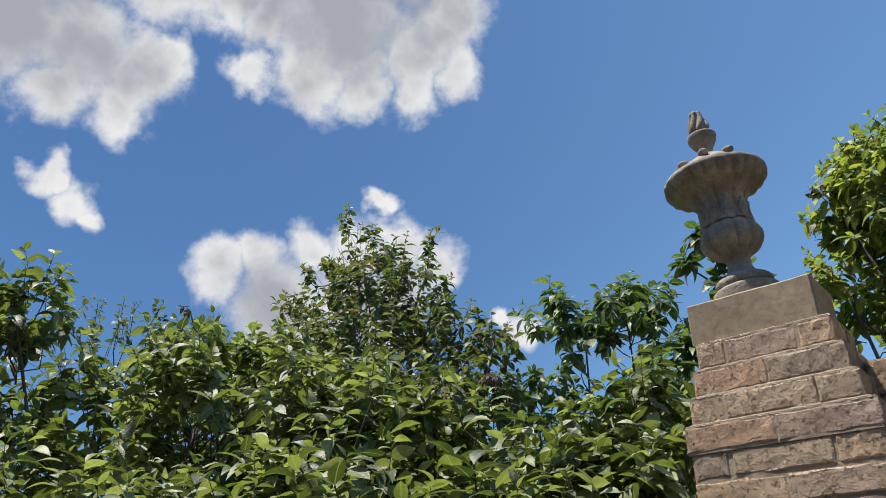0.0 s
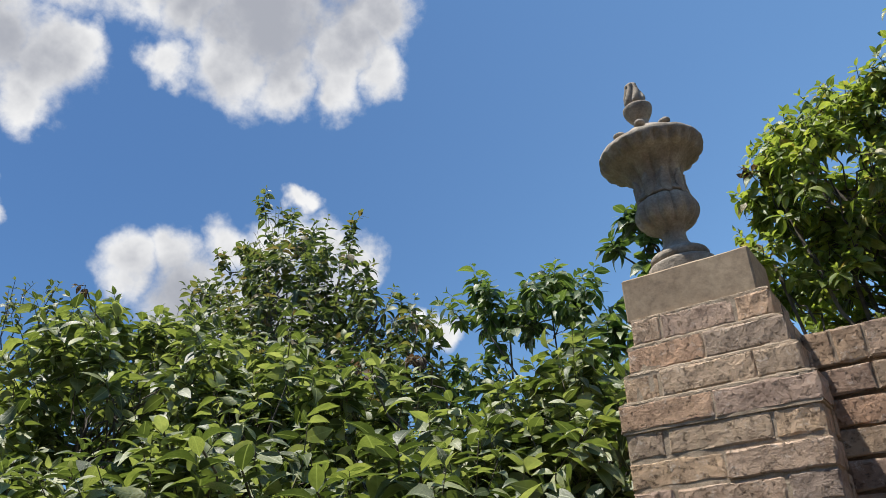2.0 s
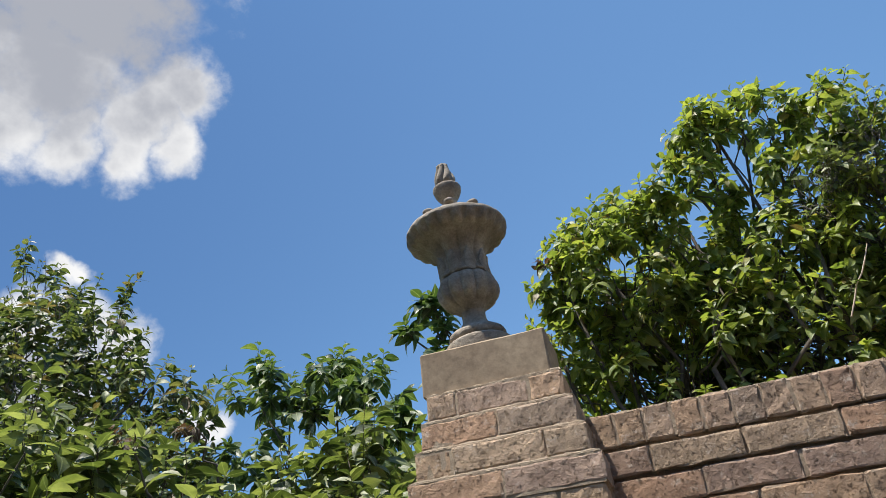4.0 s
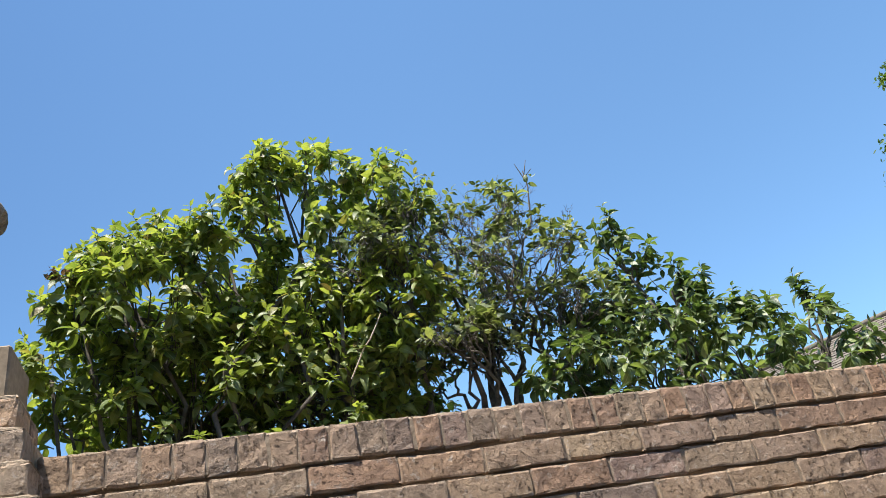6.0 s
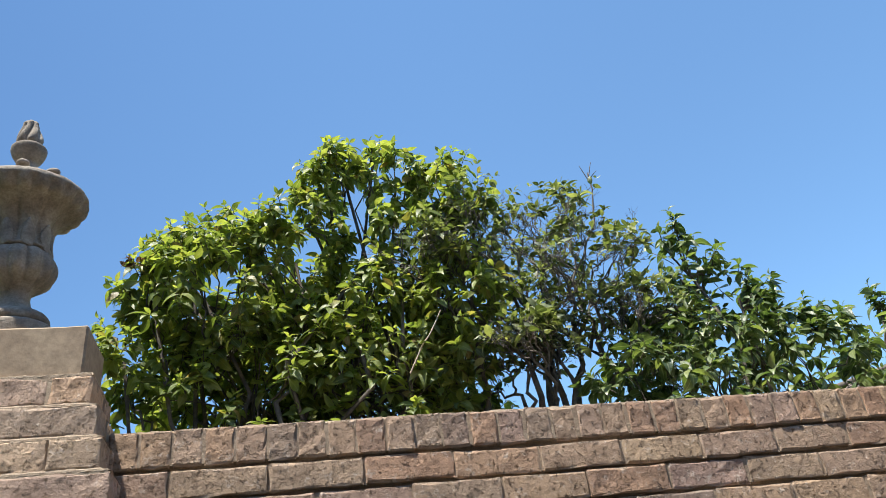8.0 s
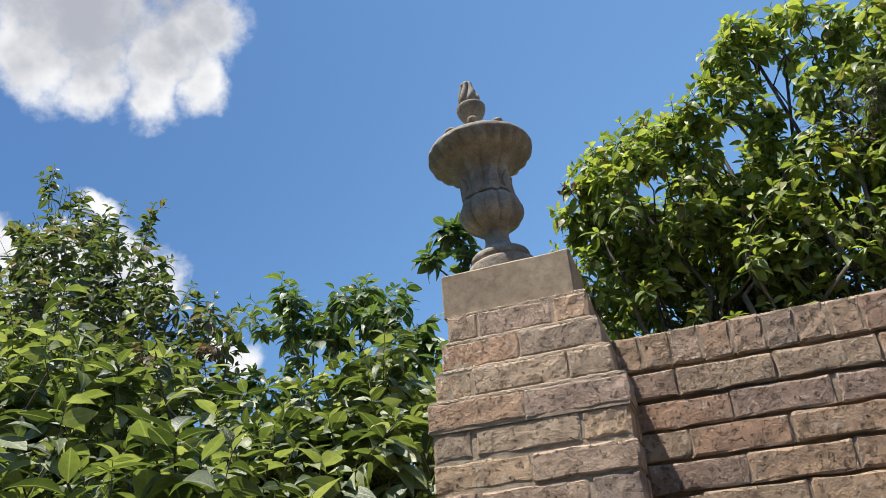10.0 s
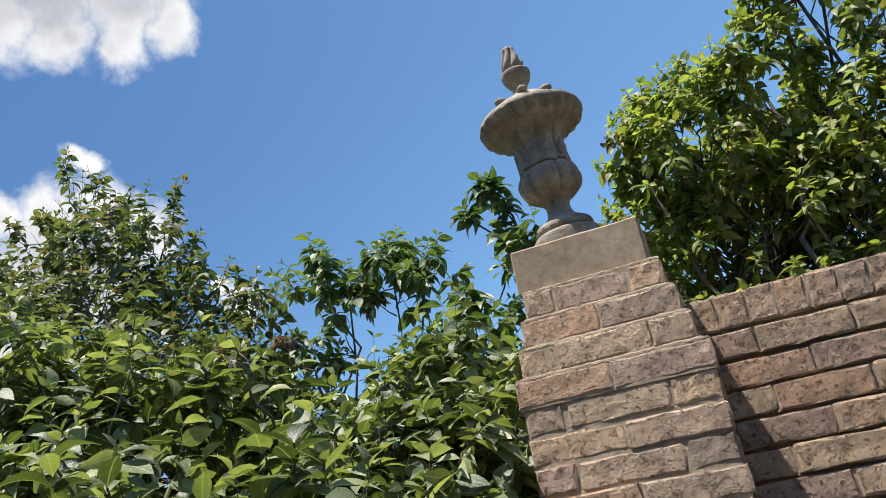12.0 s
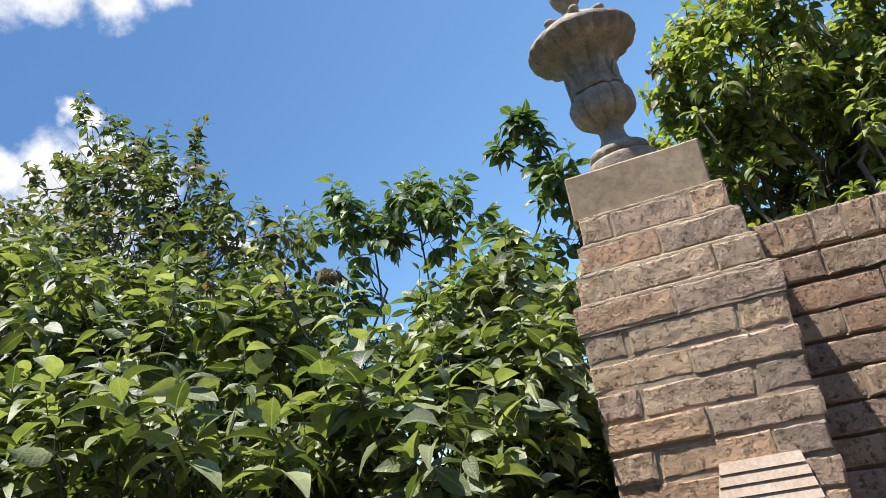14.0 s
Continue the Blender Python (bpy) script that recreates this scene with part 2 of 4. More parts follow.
def leaf_material(name, stops, back, gloss, single=False, thin=0.33):
    m, n, l, b = material(name, gloss)
    rnd = n.new("ShaderNodeObjectInfo").outputs["Random"] if single else n.new("ShaderNodeNewGeometry").outputs["Random Per Island"]
    co = coord_of(n)
    c = ramp(n, l, rnd, stops)
    blot = ramp(n, l, tex_noise(n, l, co, 28, 4, 0.6), [(0.35, (0.72, 0.75, 0.7)), (0.65, (1.2, 1.15, 1.1))])
    c = mix(n, l, 1.0, c, blot, "MULTIPLY")
    # a pale midrib, and side veins that pucker the blade
    blade = n.new("ShaderNodeSeparateXYZ")
    l.new(coord_of(n, "UV"), blade.inputs[0])
    side = n.new("ShaderNodeMath")
    side.operation = "ABSOLUTE"
    l.new(blade.outputs[1], side.inputs[0])
    rib = ramp(n, l, side.outputs[0], [(0.0, (1, 1, 1)), (0.022, (0, 0, 0))])
    c = mix(n, l, rib, c, mix(n, l, 0.5, c, (0.42, 0.46, 0.26)))
    vein = n.new("ShaderNodeMath")
    vein.operation = "MULTIPLY_ADD"
    l.new(side.outputs[0], vein.inputs[0])
    vein.inputs[1].default_value = -0.8
    l.new(blade.outputs[0], vein.inputs[2])
    pucker = n.new("ShaderNodeMath")
    pucker.operation = "MULTIPLY"
    l.new(vein.outputs[0], pucker.inputs[0])
    pucker.inputs[1].default_value = 62.0
    wave = n.new("ShaderNodeMath")
    wave.operation = "SINE"
    l.new(pucker.outputs[0], wave.inputs[0])
    l.new(c, b.inputs["Base Color"])
    b.inputs["Specular IOR Level"].default_value = 0.6
    k = bump(n, l, b, wave.outputs[0], 0.12, 0.0008)
    bump(n, l, b, tex_noise(n, l, co, 110, 3, 0.5), 0.6, 0.003, k)
    tr = n.new("ShaderNodeBsdfTranslucent")
    l.new(mix(n, l, 1.0, c, back, "MULTIPLY"), tr.inputs["Color"])
    ms = n.new("ShaderNodeMixShader")
    ms.inputs[0].default_value = thin
    l.new(b.outputs[0], ms.inputs[1])
    l.new(tr.outputs[0], ms.inputs[2])
    l.new(ms.outputs[0], n["Material Output"].inputs["Surface"])
    return m


GREEN = [(0.0, (0.046, 0.065, 0.026)), (0.3, (0.098, 0.13, 0.051)), (0.6, (0.185, 0.22, 0.095)), (0.85, (0.29, 0.318, 0.16)), (1.0, (0.40, 0.42, 0.25))]
LEAF = leaf_material("shrub_leaf", GREEN, (1.5, 1.65, 0.62), 0.5, False, 0.3)
LEAF_SINGLE = leaf_material("shrub_leaf_single", GREEN, (1.5, 1.65, 0.62), 0.5, True, 0.3)
LEAF_DARK = leaf_material("dark_shrub_leaf", [(0.0, (0.05, 0.085, 0.034)), (0.6, (0.10, 0.15, 0.055)), (1.0, (0.18, 0.23, 0.085))], (1.6, 1.75, 0.75), 0.44)
LEAF_MID = leaf_material("mid_green_shrub_leaf", [(0.0, (0.055, 0.09, 0.034)), (0.6, (0.125, 0.18, 0.065)), (1.0, (0.23, 0.28, 0.11))], (1.6, 1.75, 0.75), 0.42)
LEAF_YELLOW = leaf_material("yellowish_shrub_leaf", [(0.0, (0.11, 0.15, 0.045)), (0.4, (0.19, 0.25, 0.07)), (0.9, (0.35, 0.395, 0.12)),
                                                     (1.0, (0.24, 0.18, 0.075))], (1.6, 1.65, 0.7), 0.46, False, 0.43)
LEAF_DULL = leaf_material("dull_shrub_leaf", [(0.0, (0.055, 0.082, 0.032)), (0.5, (0.10, 0.138, 0.05)), (0.85, (0.165, 0.195, 0.075)), (1.0, (0.2, 0.14, 0.08))], (1.6, 1.6, 0.8), 0.5)
LEAF_TREE = leaf_material("oak_leaf", [(0.0, (0.045, 0.085, 0.028)), (1.0, (0.115, 0.175, 0.055))], (1.8, 2.0, 0.8), 0.5)


# ---- builders ----
def thing(name, label, category, group="", at=(0, 0, 0)):
    ob = new(name)
    ob.location = at
    return tagged(ob, label, category, group)


def mesh_of(name, verts, faces, mat, smooth=False):
    me = bpy.data.meshes.new(name)
    me.from_pydata([tuple(v) for v in verts], [], faces)
    me.materials.append(mat)
    if smooth:
        me.polygons.foreach_set("use_smooth", [True] * len(me.polygons))
    me.update()
    return me


def put(name, me, parent=None, label="", kind="", at=None, turn=None):
    ob = new(name, me)
    if parent is not None:
        ob.parent = parent
    if at is not None:
        ob.location = at
    if turn is not None:
        ob.rotation_euler = [radians(a) for a in turn]
    return tagged(ob, label, "", "", kind)


def part(name, bm, mat, parent, label="", smooth=False, kind=""):
    me = bpy.data.meshes.new(name)
    bm.to_mesh(me)
    bm.free()
    me.materials.append(mat)
    if smooth:
        me.polygons.foreach_set("use_smooth", [True] * len(me.polygons))
    return put(name, me, parent, label, kind)


def box(bm, lo, hi, bevel=0.0):
    r = bmesh.ops.create_cube(bm, size=1.0)
    lo, hi = Vector(lo), Vector(hi)
    for v in r["verts"]:
        v.co = Vector([(lo[i] + hi[i]) / 2 + v.co[i] * (hi[i] - lo[i]) for i in range(3)])
    if bevel:
        es = list({e for v in r["verts"] for e in v.link_edges})
        bmesh.ops.bevel(bm, geom=es, offset=bevel, segments=1, affect="EDGES", profile=0.5)
    return bm


def solid(name, lo, hi, mat, parent, label="", bevel=0.004, kind=""):
    return part(name, box(bmesh.new(), lo, hi, bevel), mat, parent, label, False, kind)


def tube_rings(path, radii, sides):
    """Vertices and faces of a tapered tube along a path."""
    verts, faces = [], []
    up = Vector((0.31, 0.17, 0.93))
    for i, p in enumerate(path):
        d = (path[min(i + 1, len(path) - 1)] - path[max(i - 1, 0)])
        d = d.normalized() if d.length > 1e-9 else Vector((0, 0, 1))
        a = d.cross(up)
        a = a.normalized() if a.length > 1e-3 else d.orthogonal().normalized()
        b = d.cross(a)
        for k in range(sides):
            w = 2 * math.pi * k / sides
            verts.append(p + (a * math.cos(w) + b * math.sin(w)) * radii[i])
    for i in range(len(path) - 1):
        for k in range(sides):
            j = (k + 1) % sides
            faces.append((i * sides + k, i * sides + j, (i + 1) * sides + j, (i + 1) * sides + k))
    return verts, faces


class Wood:
    """Gathers limbs and twigs into one mesh."""

    def __init__(self):
        self.verts, self.faces = [], []

    def limb(self, path, r0, r1, sides=5):
        k = len(path)
        v, f = tube_rings(path, [r0 + (r1 - r0) * i / (k - 1) for i in range(k)], sides)
        base = len(self.verts)
        self.verts += v
        self.faces += [tuple(i + base for i in q) for q in f]


def bent(a, b, rng, wobble, steps=5, sag=0.0):
    """A crooked way from a to b."""
    a, b = Vector(a), Vector(b)
    span = (b - a).length
    pts = []
    for i in range(steps + 1):
        s = i / steps
        off = Vector(rng.normal(0, 1, 3)) * wobble * span * math.sin(math.pi * s)
        pts.append(a.lerp(b, s) + off + Vector((0, 0, sag * span * math.sin(math.pi * s))))
    return pts


# one leaf: an ovate blade along +x on a short stalk, folded at its midrib, its tip bent down; unit length
LEAF_X = (0.0, 0.09, 0.2, 0.36, 0.55, 0.74, 0.89, 1.0)
LEAF_W = (0.0, 0.055, 0.155, 0.218, 0.215, 0.15, 0.065, 0.0)
LEAF_Z = (0.0, 0.02, 0.035, 0.04, 0.02, -0.04, -0.12, -0.2)


def leaf_template():
    v, f = [(LEAF_X[0], 0, 0)], []
    for i, (x, w, z) in enumerate(zip(LEAF_X[1:7], LEAF_W[1:7], LEAF_Z[1:7])):
        wave = 0.02 * (-1) ** i
        v += [(x, w, z + w * 0.3 + wave * w), (x, 0, z), (x, -w, z + w * 0.3 - wave * w)]
    v.append((LEAF_X[7], 0, LEAF_Z[7]))
    f += [(0, 2, 1), (0, 3, 2)]
    for a in (1, 4, 7, 10, 13):
        f += [(a, a + 1, a + 4), (a, a + 4, a + 3), (a + 1, a + 2, a + 5), (a + 1, a + 5, a + 4)]
    f += [(16, 17, 19), (17, 18, 19)]
    return np.array(v, float), np.array(f, int)


LEAF_V, LEAF_F = leaf_template()
LEAF_UV = LEAF_V[LEAF_F.reshape(-1)][:, :2]  # along the blade, and across it from the midrib


def leaf_uv(me, n):
    me.uv_layers.new(name="blade").data.foreach_set("uv", np.tile(LEAF_UV, (n, 1)).reshape(-1))


class Leaves:
    """Gathers leaf blades: place, direction, hint of their upper side, length."""

    def __init__(self):
        self.at, self.way, self.up, self.size = [], [], [], []

    def add(self, p, way, up, size):
        self.at.append(tuple(p)), self.way.append(tuple(way)), self.up.append(tuple(up)), self.size.append(size)

    def mesh(self, name, mat, rng, pick=None):
        at, way, up, size = (np.array(a, float) for a in (self.at, self.way, self.up, self.size))
        if pick is not None:
            at, way, up, size = at[pick], way[pick], up[pick], size[pick]
        x = way / np.linalg.norm(way, axis=1, keepdims=True)
        y = np.cross(up, x)
        y /= np.maximum(np.linalg.norm(y, axis=1, keepdims=True), 1e-6)
        z = np.cross(x, y)
        n, k = len(at), len(LEAF_V)
        wide = rng.uniform(0.85, 1.2, n)
        curl = rng.uniform(0.2, 1.5, n)
        t = LEAF_V
        co = at[:, None] + size[:, None, None] * (t[None, :, 0, None] * x[:, None] + (t[None, :, 1] * wide[:, None])[..., None] * y[:, None]
                                                  + (t[None, :, 2] * curl[:, None])[..., None] * z[:, None])
        faces = (LEAF_F[None] + (np.arange(n) * k)[:, None, None]).reshape(-1, 3)
        me = bpy.data.meshes.new(name)
        me.vertices.add(n * k)
        me.vertices.foreach_set("co", co.reshape(-1))
        me.loops.add(faces.size)
        me.loops.foreach_set("vertex_index", faces.reshape(-1).astype(np.int32))
        me.polygons.add(len(faces))
        me.polygons.foreach_set("loop_start", np.arange(0, faces.size, 3, dtype=np.int32))
        me.polygons.foreach_set("use_smooth", np.ones(len(faces), bool))
        leaf_uv(me, n)
        me.materials.append(mat)
        me.update(calc_edges=True)
        return me


def shoot(leaves, wood, p, d, length, leaf, pairs, rng, stem=0.003, droop=0.12):
    """A leafy shoot: a stem with crosswise pairs of leaves and a rosette at its tip."""
    p, d = Vector(p), Vector(d).normalized()
    tip = p + d * length + Vector((0, 0, -0.12 * length * (1 - abs(d.z))))
    if wood is not None:
        wood.limb([p, p.lerp(tip, 0.5) + Vector(rng.normal(0, 0.012, 3)), tip], stem, stem * 0.5, 3)
    a = d.orthogonal().normalized()
    b = d.cross(a)
    w0 = rng.uniform(0, 6.28)
    for i in range(pairs):
        s = 1.0 - 0.62 * (i / max(pairs - 1, 1)) ** 1.0
        q = p.lerp(tip, s)
        size = leaf * (0.5 + 0.5 * min(1.0, i / 1.6)) * rng.uniform(0.62, 1.2)
        lean = 0.9 - 0.65 * min(1.0, i / 2.2)
        for side in (0, 1):
            w = w0 + i * 1.62 + side * math.pi + rng.normal(0, 0.25)
            out = a * math.cos(w) + b * math.sin(w)
            way = d * lean + out * (1.0 if i else 0.75)
            way = Vector((way.x, way.y, way.z * 0.6 - droop * i)) + Vector(rng.normal(0, 0.24, 3))
            up = Vector((0, 0, 1)) + d * 0.15 + Vector((-0.1, -0.12, 0)) + Vector(rng.normal(0, 0.5, 3))
            leaves.add(q, way, up, size)


def inside(p, blobs, skip):
    for j, (c, r) in enumerate(blobs):
        if j != skip:
            q = [(p[i] - c[i]) / r[i] for i in range(3)]
            if q[0] ** 2 + q[1] ** 2 + q[2] ** 2 < 0.55:
                return True
    return False


def shrub(name, label, blobs, base, seed, mat, leaf=0.1, density=110, fill=1.0, spikes=(), bare=0.0, group="shrubs by the wall",
          wood_mat=None, low=-9.0, pairs=(4, 7), droop=0.13, near=None, arch=0.75, rosettes=(), reach=1.0, until=99.0, clump=5.0, gaps=-0.38, back=99.0):
    """A shrub: a stool of stems at its base, limbs into each mass of its crown, twigs, and leafy shoots all over the masses.
    blobs: centre and radii of the crown's masses; spikes: tips of single shoots that stand out of it."""
    rng = np.random.default_rng(seed)
    top = thing(name, label, "shrub", group, (base[0], base[1], 0))
    off = Vector((base[0], base[1], 0))
    leaves, wood = Leaves(), Wood()
    blobs = [((x, y, z + GROUND), r) for x, y, z, *r in [(*c, *r) for c, r in blobs]]
    for j, (c, r) in enumerate(blobs):
        c0 = Vector(c) - off
        foot = Vector((rng.normal(0, 0.12), rng.normal(0, 0.12), -0.02))
        stem_end = c0 + Vector(rng.normal(0, 0.1, 3)) * r[0]
        wood.limb(bent(foot, stem_end, rng, 0.05, 7), 0.013 + 0.012 * r[0], 0.006, 6)
        area = 4 * math.pi * (((r[0] * r[1]) ** 1.6 + (r[0] * r[2]) ** 1.6 + (r[1] * r[2]) ** 1.6) / 3) ** (1 / 1.6)
        for i in range(int(area * density)):
            v = Vector(rng.normal(0, 1, 3)).normalized()
            s = 1.0 - abs(rng.normal(0, 0.17)) * fill if rng.random() < 0.72 else rng.uniform(0.45, 0.9)
            lump = 1.0 + 0.16 * noise.noise(v * 2.3 + Vector((seed, j, 0))) + 0.10 * noise.noise(v * 5.1 + Vector((j, seed, 3)))
            p = Vector([c[k] + v[k] * r[k] * s * lump for k in range(3)])
            if p.z < GROUND + low or (p.x > until and p.y < 0.12) or inside(p, blobs, j):
                continue
            if p.y < back and noise.noise(p * clump + Vector((seed * 3.1, 0, 0))) < gaps:
                continue
            n = Vector([v[k] / r[k] for k in range(3)]).normalized()
            d = n * 0.8 + Vector((0, 0, arch)) + Vector(rng.normal(0, 0.3, 3))
            length = rng.uniform(0.08, 0.2) * reach * (1.25 if v.z > 0.4 else 1.0)
            if rng.random() < bare:
                wood.limb([p - off, p - off + Vector(d).normalized() * length * 0.7 + Vector(rng.normal(0, 0.02, 3)), p - off + Vector(d).normalized() * length * 1.3], 0.0022, 0.001, 3)
            else:
                shoot(leaves, wood, p - off, d, length, leaf, rng.integers(*pairs), rng, 0.0022, droop)
            if i % 6 == 0:
                wood.limb(bent(stem_end.lerp(foot, rng.uniform(0, 0.12)), p - off, rng, 0.09, 4), 0.0055, 0.002, 3)
    for x, y, z, length in spikes:
        tip = Vector((x, y, z + GROUND)) - off
        core_of = min((Vector(c) - off for c, r in blobs), key=lambda q: (q - tip).length)
        way = (tip - core_of).normalized() * 0.6 + Vector((0, 0, 0.6))
        foot = tip - way.normalized() * length
        wood.limb(bent(core_of, foot, rng, 0.04, 4), 0.007, 0.004, 4)
        for i in range(3 if length > 0.25 else 2):
            q = foot.lerp(tip, i / 3.0)
            dd = way + Vector(rng.normal(0, 0.45, 3)) * (1.0 if i else 0.2)
            shoot(leaves, wood, q, dd, length * (0.4 if i else 0.5), leaf, 4, rng, 0.0025, droop)
        shoot(leaves, wood, foot, way, length, leaf, 5, rng, 0.0035, droop)
    for x, y, z in rosettes:
        # a wide star of large leaves at the end of a long shoot
        tip = Vector((x, y, z + GROUND)) - off
        foot = tip + Vector((-0.1, 0.25, -0.2))
        wood.limb(bent(foot, tip, rng, 0.05, 4), 0.005, 0.0035, 4)
        turn = rng.uniform(0, 6.28)
        for i in range(9):
            w = turn + i * 2.4
            lift = 0.75 - 0.13 * i
            leaves.add(tip - Vector((0, 0, 0.012 * i)), (math.cos(w), math.sin(w), lift + rng.normal(0, 0.12)), (rng.normal(0, 0.15), rng.normal(0, 0.15), 1), (0.085 + 0.006 * i) * rng.uniform(0.85, 1.2))
    put("branchwork", mesh_of("branchwork", wood.verts, wood.faces, wood_mat or BARK, True), top, "grey-brown branching stems", "stuff")
    pick = None
    if near is not None:
        # the foremost leaves of the shrub's sunny front are leaves of their own
        lo, hi, count = near
        at = np.array(leaves.at) + np.array(off)
        ok = [i for i in range(len(at)) if all(lo[k] < at[i][k] - (GROUND if k == 2 else 0) < hi[k] for k in range(3))]
        ok = sorted(ok, key=lambda i: at[i][1] - 0.35 * at[i][0])[:count]
        pick = np.ones(len(at), bool)
        pick[ok] = False
        for i in ok:
            x = Vector(leaves.way[i]).normalized()
            y = Vector(leaves.up[i]).cross(x).normalized()
            m = Matrix((x, y, x.cross(y))).transposed().to_4x4()
            m.translation = leaves.at[i]
            one = put("leaf", LEAF_MESHES[i % len(LEAF_MESHES)], top)
            one.matrix_local = m @ Matrix.Scale(leaves.size[i], 4)
    put("crown", leaves.mesh("crown", mat, rng, pick), top, "", "stuff")
    return top


def single_leaf(seed):
    rng = np.random.default_rng(seed)
    v = LEAF_V * np.array([1, rng.uniform(0.85, 1.2), rng.uniform(0.4, 2.0)])
    me = mesh_of("leaf", v, [tuple(int(i) for i in f) for f in LEAF_F], LEAF_SINGLE, True)
    leaf_uv(me, 1)
    return me


LEAF_MESHES = [single_leaf(i) for i in range(8)]

# ---- ground ----
bm = bmesh.new()
bmesh.ops.create_circle(bm, cap_ends=True, segments=64, radius=1500)
tagged(part("ground", bm, DARK_GROUND, None), "unseen ground kept dark to cut bounced light, under open sky", "ground", "", "structure")

# ---- unseen walls, added south and east to cut the sky's fill light ----
bm = box(bmesh.new(), (-7.0, -5.6, -0.05), (9.0, -5.3, 5.2))
tagged(part("sky_blocker_south", bm, BLOCKER_WALL, None), "unseen plain brown stucco wall added to block sky light", "wall", "", "structure")
bm = box(bmesh.new(), (6.0, -5.29, -0.05), (6.3, 0.05, 5.2))
tagged(part("sky_blocker_east", bm, BLOCKER_WALL, None), "unseen plain brown stucco wall added to block sky light", "wall", "", "structure")

# ---- the brick pillar ----
COURSE, JOINT, LONG = 0.0762, 0.0085, 0.2286
DEPTH = 0.095
W = 0.51  # width of the pillar's shaft


def brick_mesh(name, l, d, h, seed, mat, nx=5, nz=2):
    """A brick with a rough, worn face towards -y; its length along x, centred."""
    rng = np.random.default_rng(seed)
    verts, faces, rim = [], [], []
    us = [0.0, 0.005 / l] + [i / nx for i in range(1, nx)] + [1 - 0.005 / l, 1.0]
    ws = [0.0, 0.005 / h] + [k / nz for k in range(1, nz)] + [1 - 0.005 / h, 1.0]
    nx, nz = len(us) - 1, len(ws) - 1
    for k, w in enumerate(ws):
        for i, u in enumerate(us):
            edge = i in (0, nx) or k in (0, nz)
            out = rng.uniform(0.0005, 0.0042) if edge else rng.normal(0, 0.0008)
            verts.append((l * (u - 0.5) + rng.normal(0, 0.0016), -d / 2 + out, h * (w - 0.5) + rng.normal(0, 0.0016)))
    at = lambda i, k: k * (nx + 1) + i
    for k in range(nz):
        for i in range(nx):
            faces.append((at(i, k), at(i + 1, k), at(i + 1, k + 1), at(i, k + 1)))
    rim = [at(i, 0) for i in range(nx)] + [at(nx, k) for k in range(nz)] + [at(i, nz) for i in range(nx, 0, -1)] + [at(0, k) for k in range(nz, 0, -1)]
    base = len(verts)
    verts += [(verts[r][0], d / 2, verts[r][2]) for r in rim]
    for i in range(len(rim)):
        j = (i + 1) % len(rim)
        faces.append((rim[j], rim[i], base + i, base + j))
    return mesh_of(name, verts, faces, mat)


HIGH = COURSE - 0.0095  # bed joints are wider than the upright ones
FULL = [brick_mesh("brick_full", LONG - 0.006, DEPTH, HIGH, i, BRICK) for i in range(6)]
WALL_FULL = [brick_mesh("brick_full", LONG - 0.006, DEPTH, HIGH, 70 + i, BRICK_WALL) for i in range(8)]
HALF = [brick_mesh("brick_half", LONG / 2 - JOINT, DEPTH, HIGH, 20 + i, BRICK) for i in range(5)]
ROWLOCK = [brick_mesh("brick_rowlock", COURSE - 0.0075, 0.20, 0.092, 40 + i, BRICK_WALL, 2, 4) for i in range(6)]
brick_rng = np.random.default_rng(5)


def lay(parent, me, x, y, z, turn=0.0):
    r = brick_rng
    return put("brick", me[int(r.integers(len(me)))], parent, "", "", (x + r.normal(0, 0.0015), y + r.normal(0, 0.002), z + r.normal(0, 0.001)),
               (r.normal(0, 0.35), r.normal(0, 0.35), turn + r.normal(0, 0.3)))


pillar = thing("pillar", "square weathered brown brick pillar with a stepped top", "pillar")
# courses counted from the lowest of the cap: how far each stands out from the shaft sideways, and in front
STEPS = {0: (0.006, 0.004), 1: (-0.018, -0.004), 2: (-0.038, -0.012), 3: (-0.060, -0.020)}
DEEP = 0.30
CAP_COURSE = 0.0808
SHAFT_COURSES = 26
core = bmesh.new()
box(core, (0.006, 0.0042, 0.0), (W - 0.007, DEEP - 0.0052, GROUND))
for k, (out, fore) in STEPS.items():
    box(core, (-out + 0.006, -fore + 0.0035, GROUND + k * CAP_COURSE), (W + out - 0.006, DEEP + out - 0.012, GROUND + (k + 1) * CAP_COURSE + 0.001))
part("mortar", core, PALE_MORTAR, pillar, "pale sandy mortar")
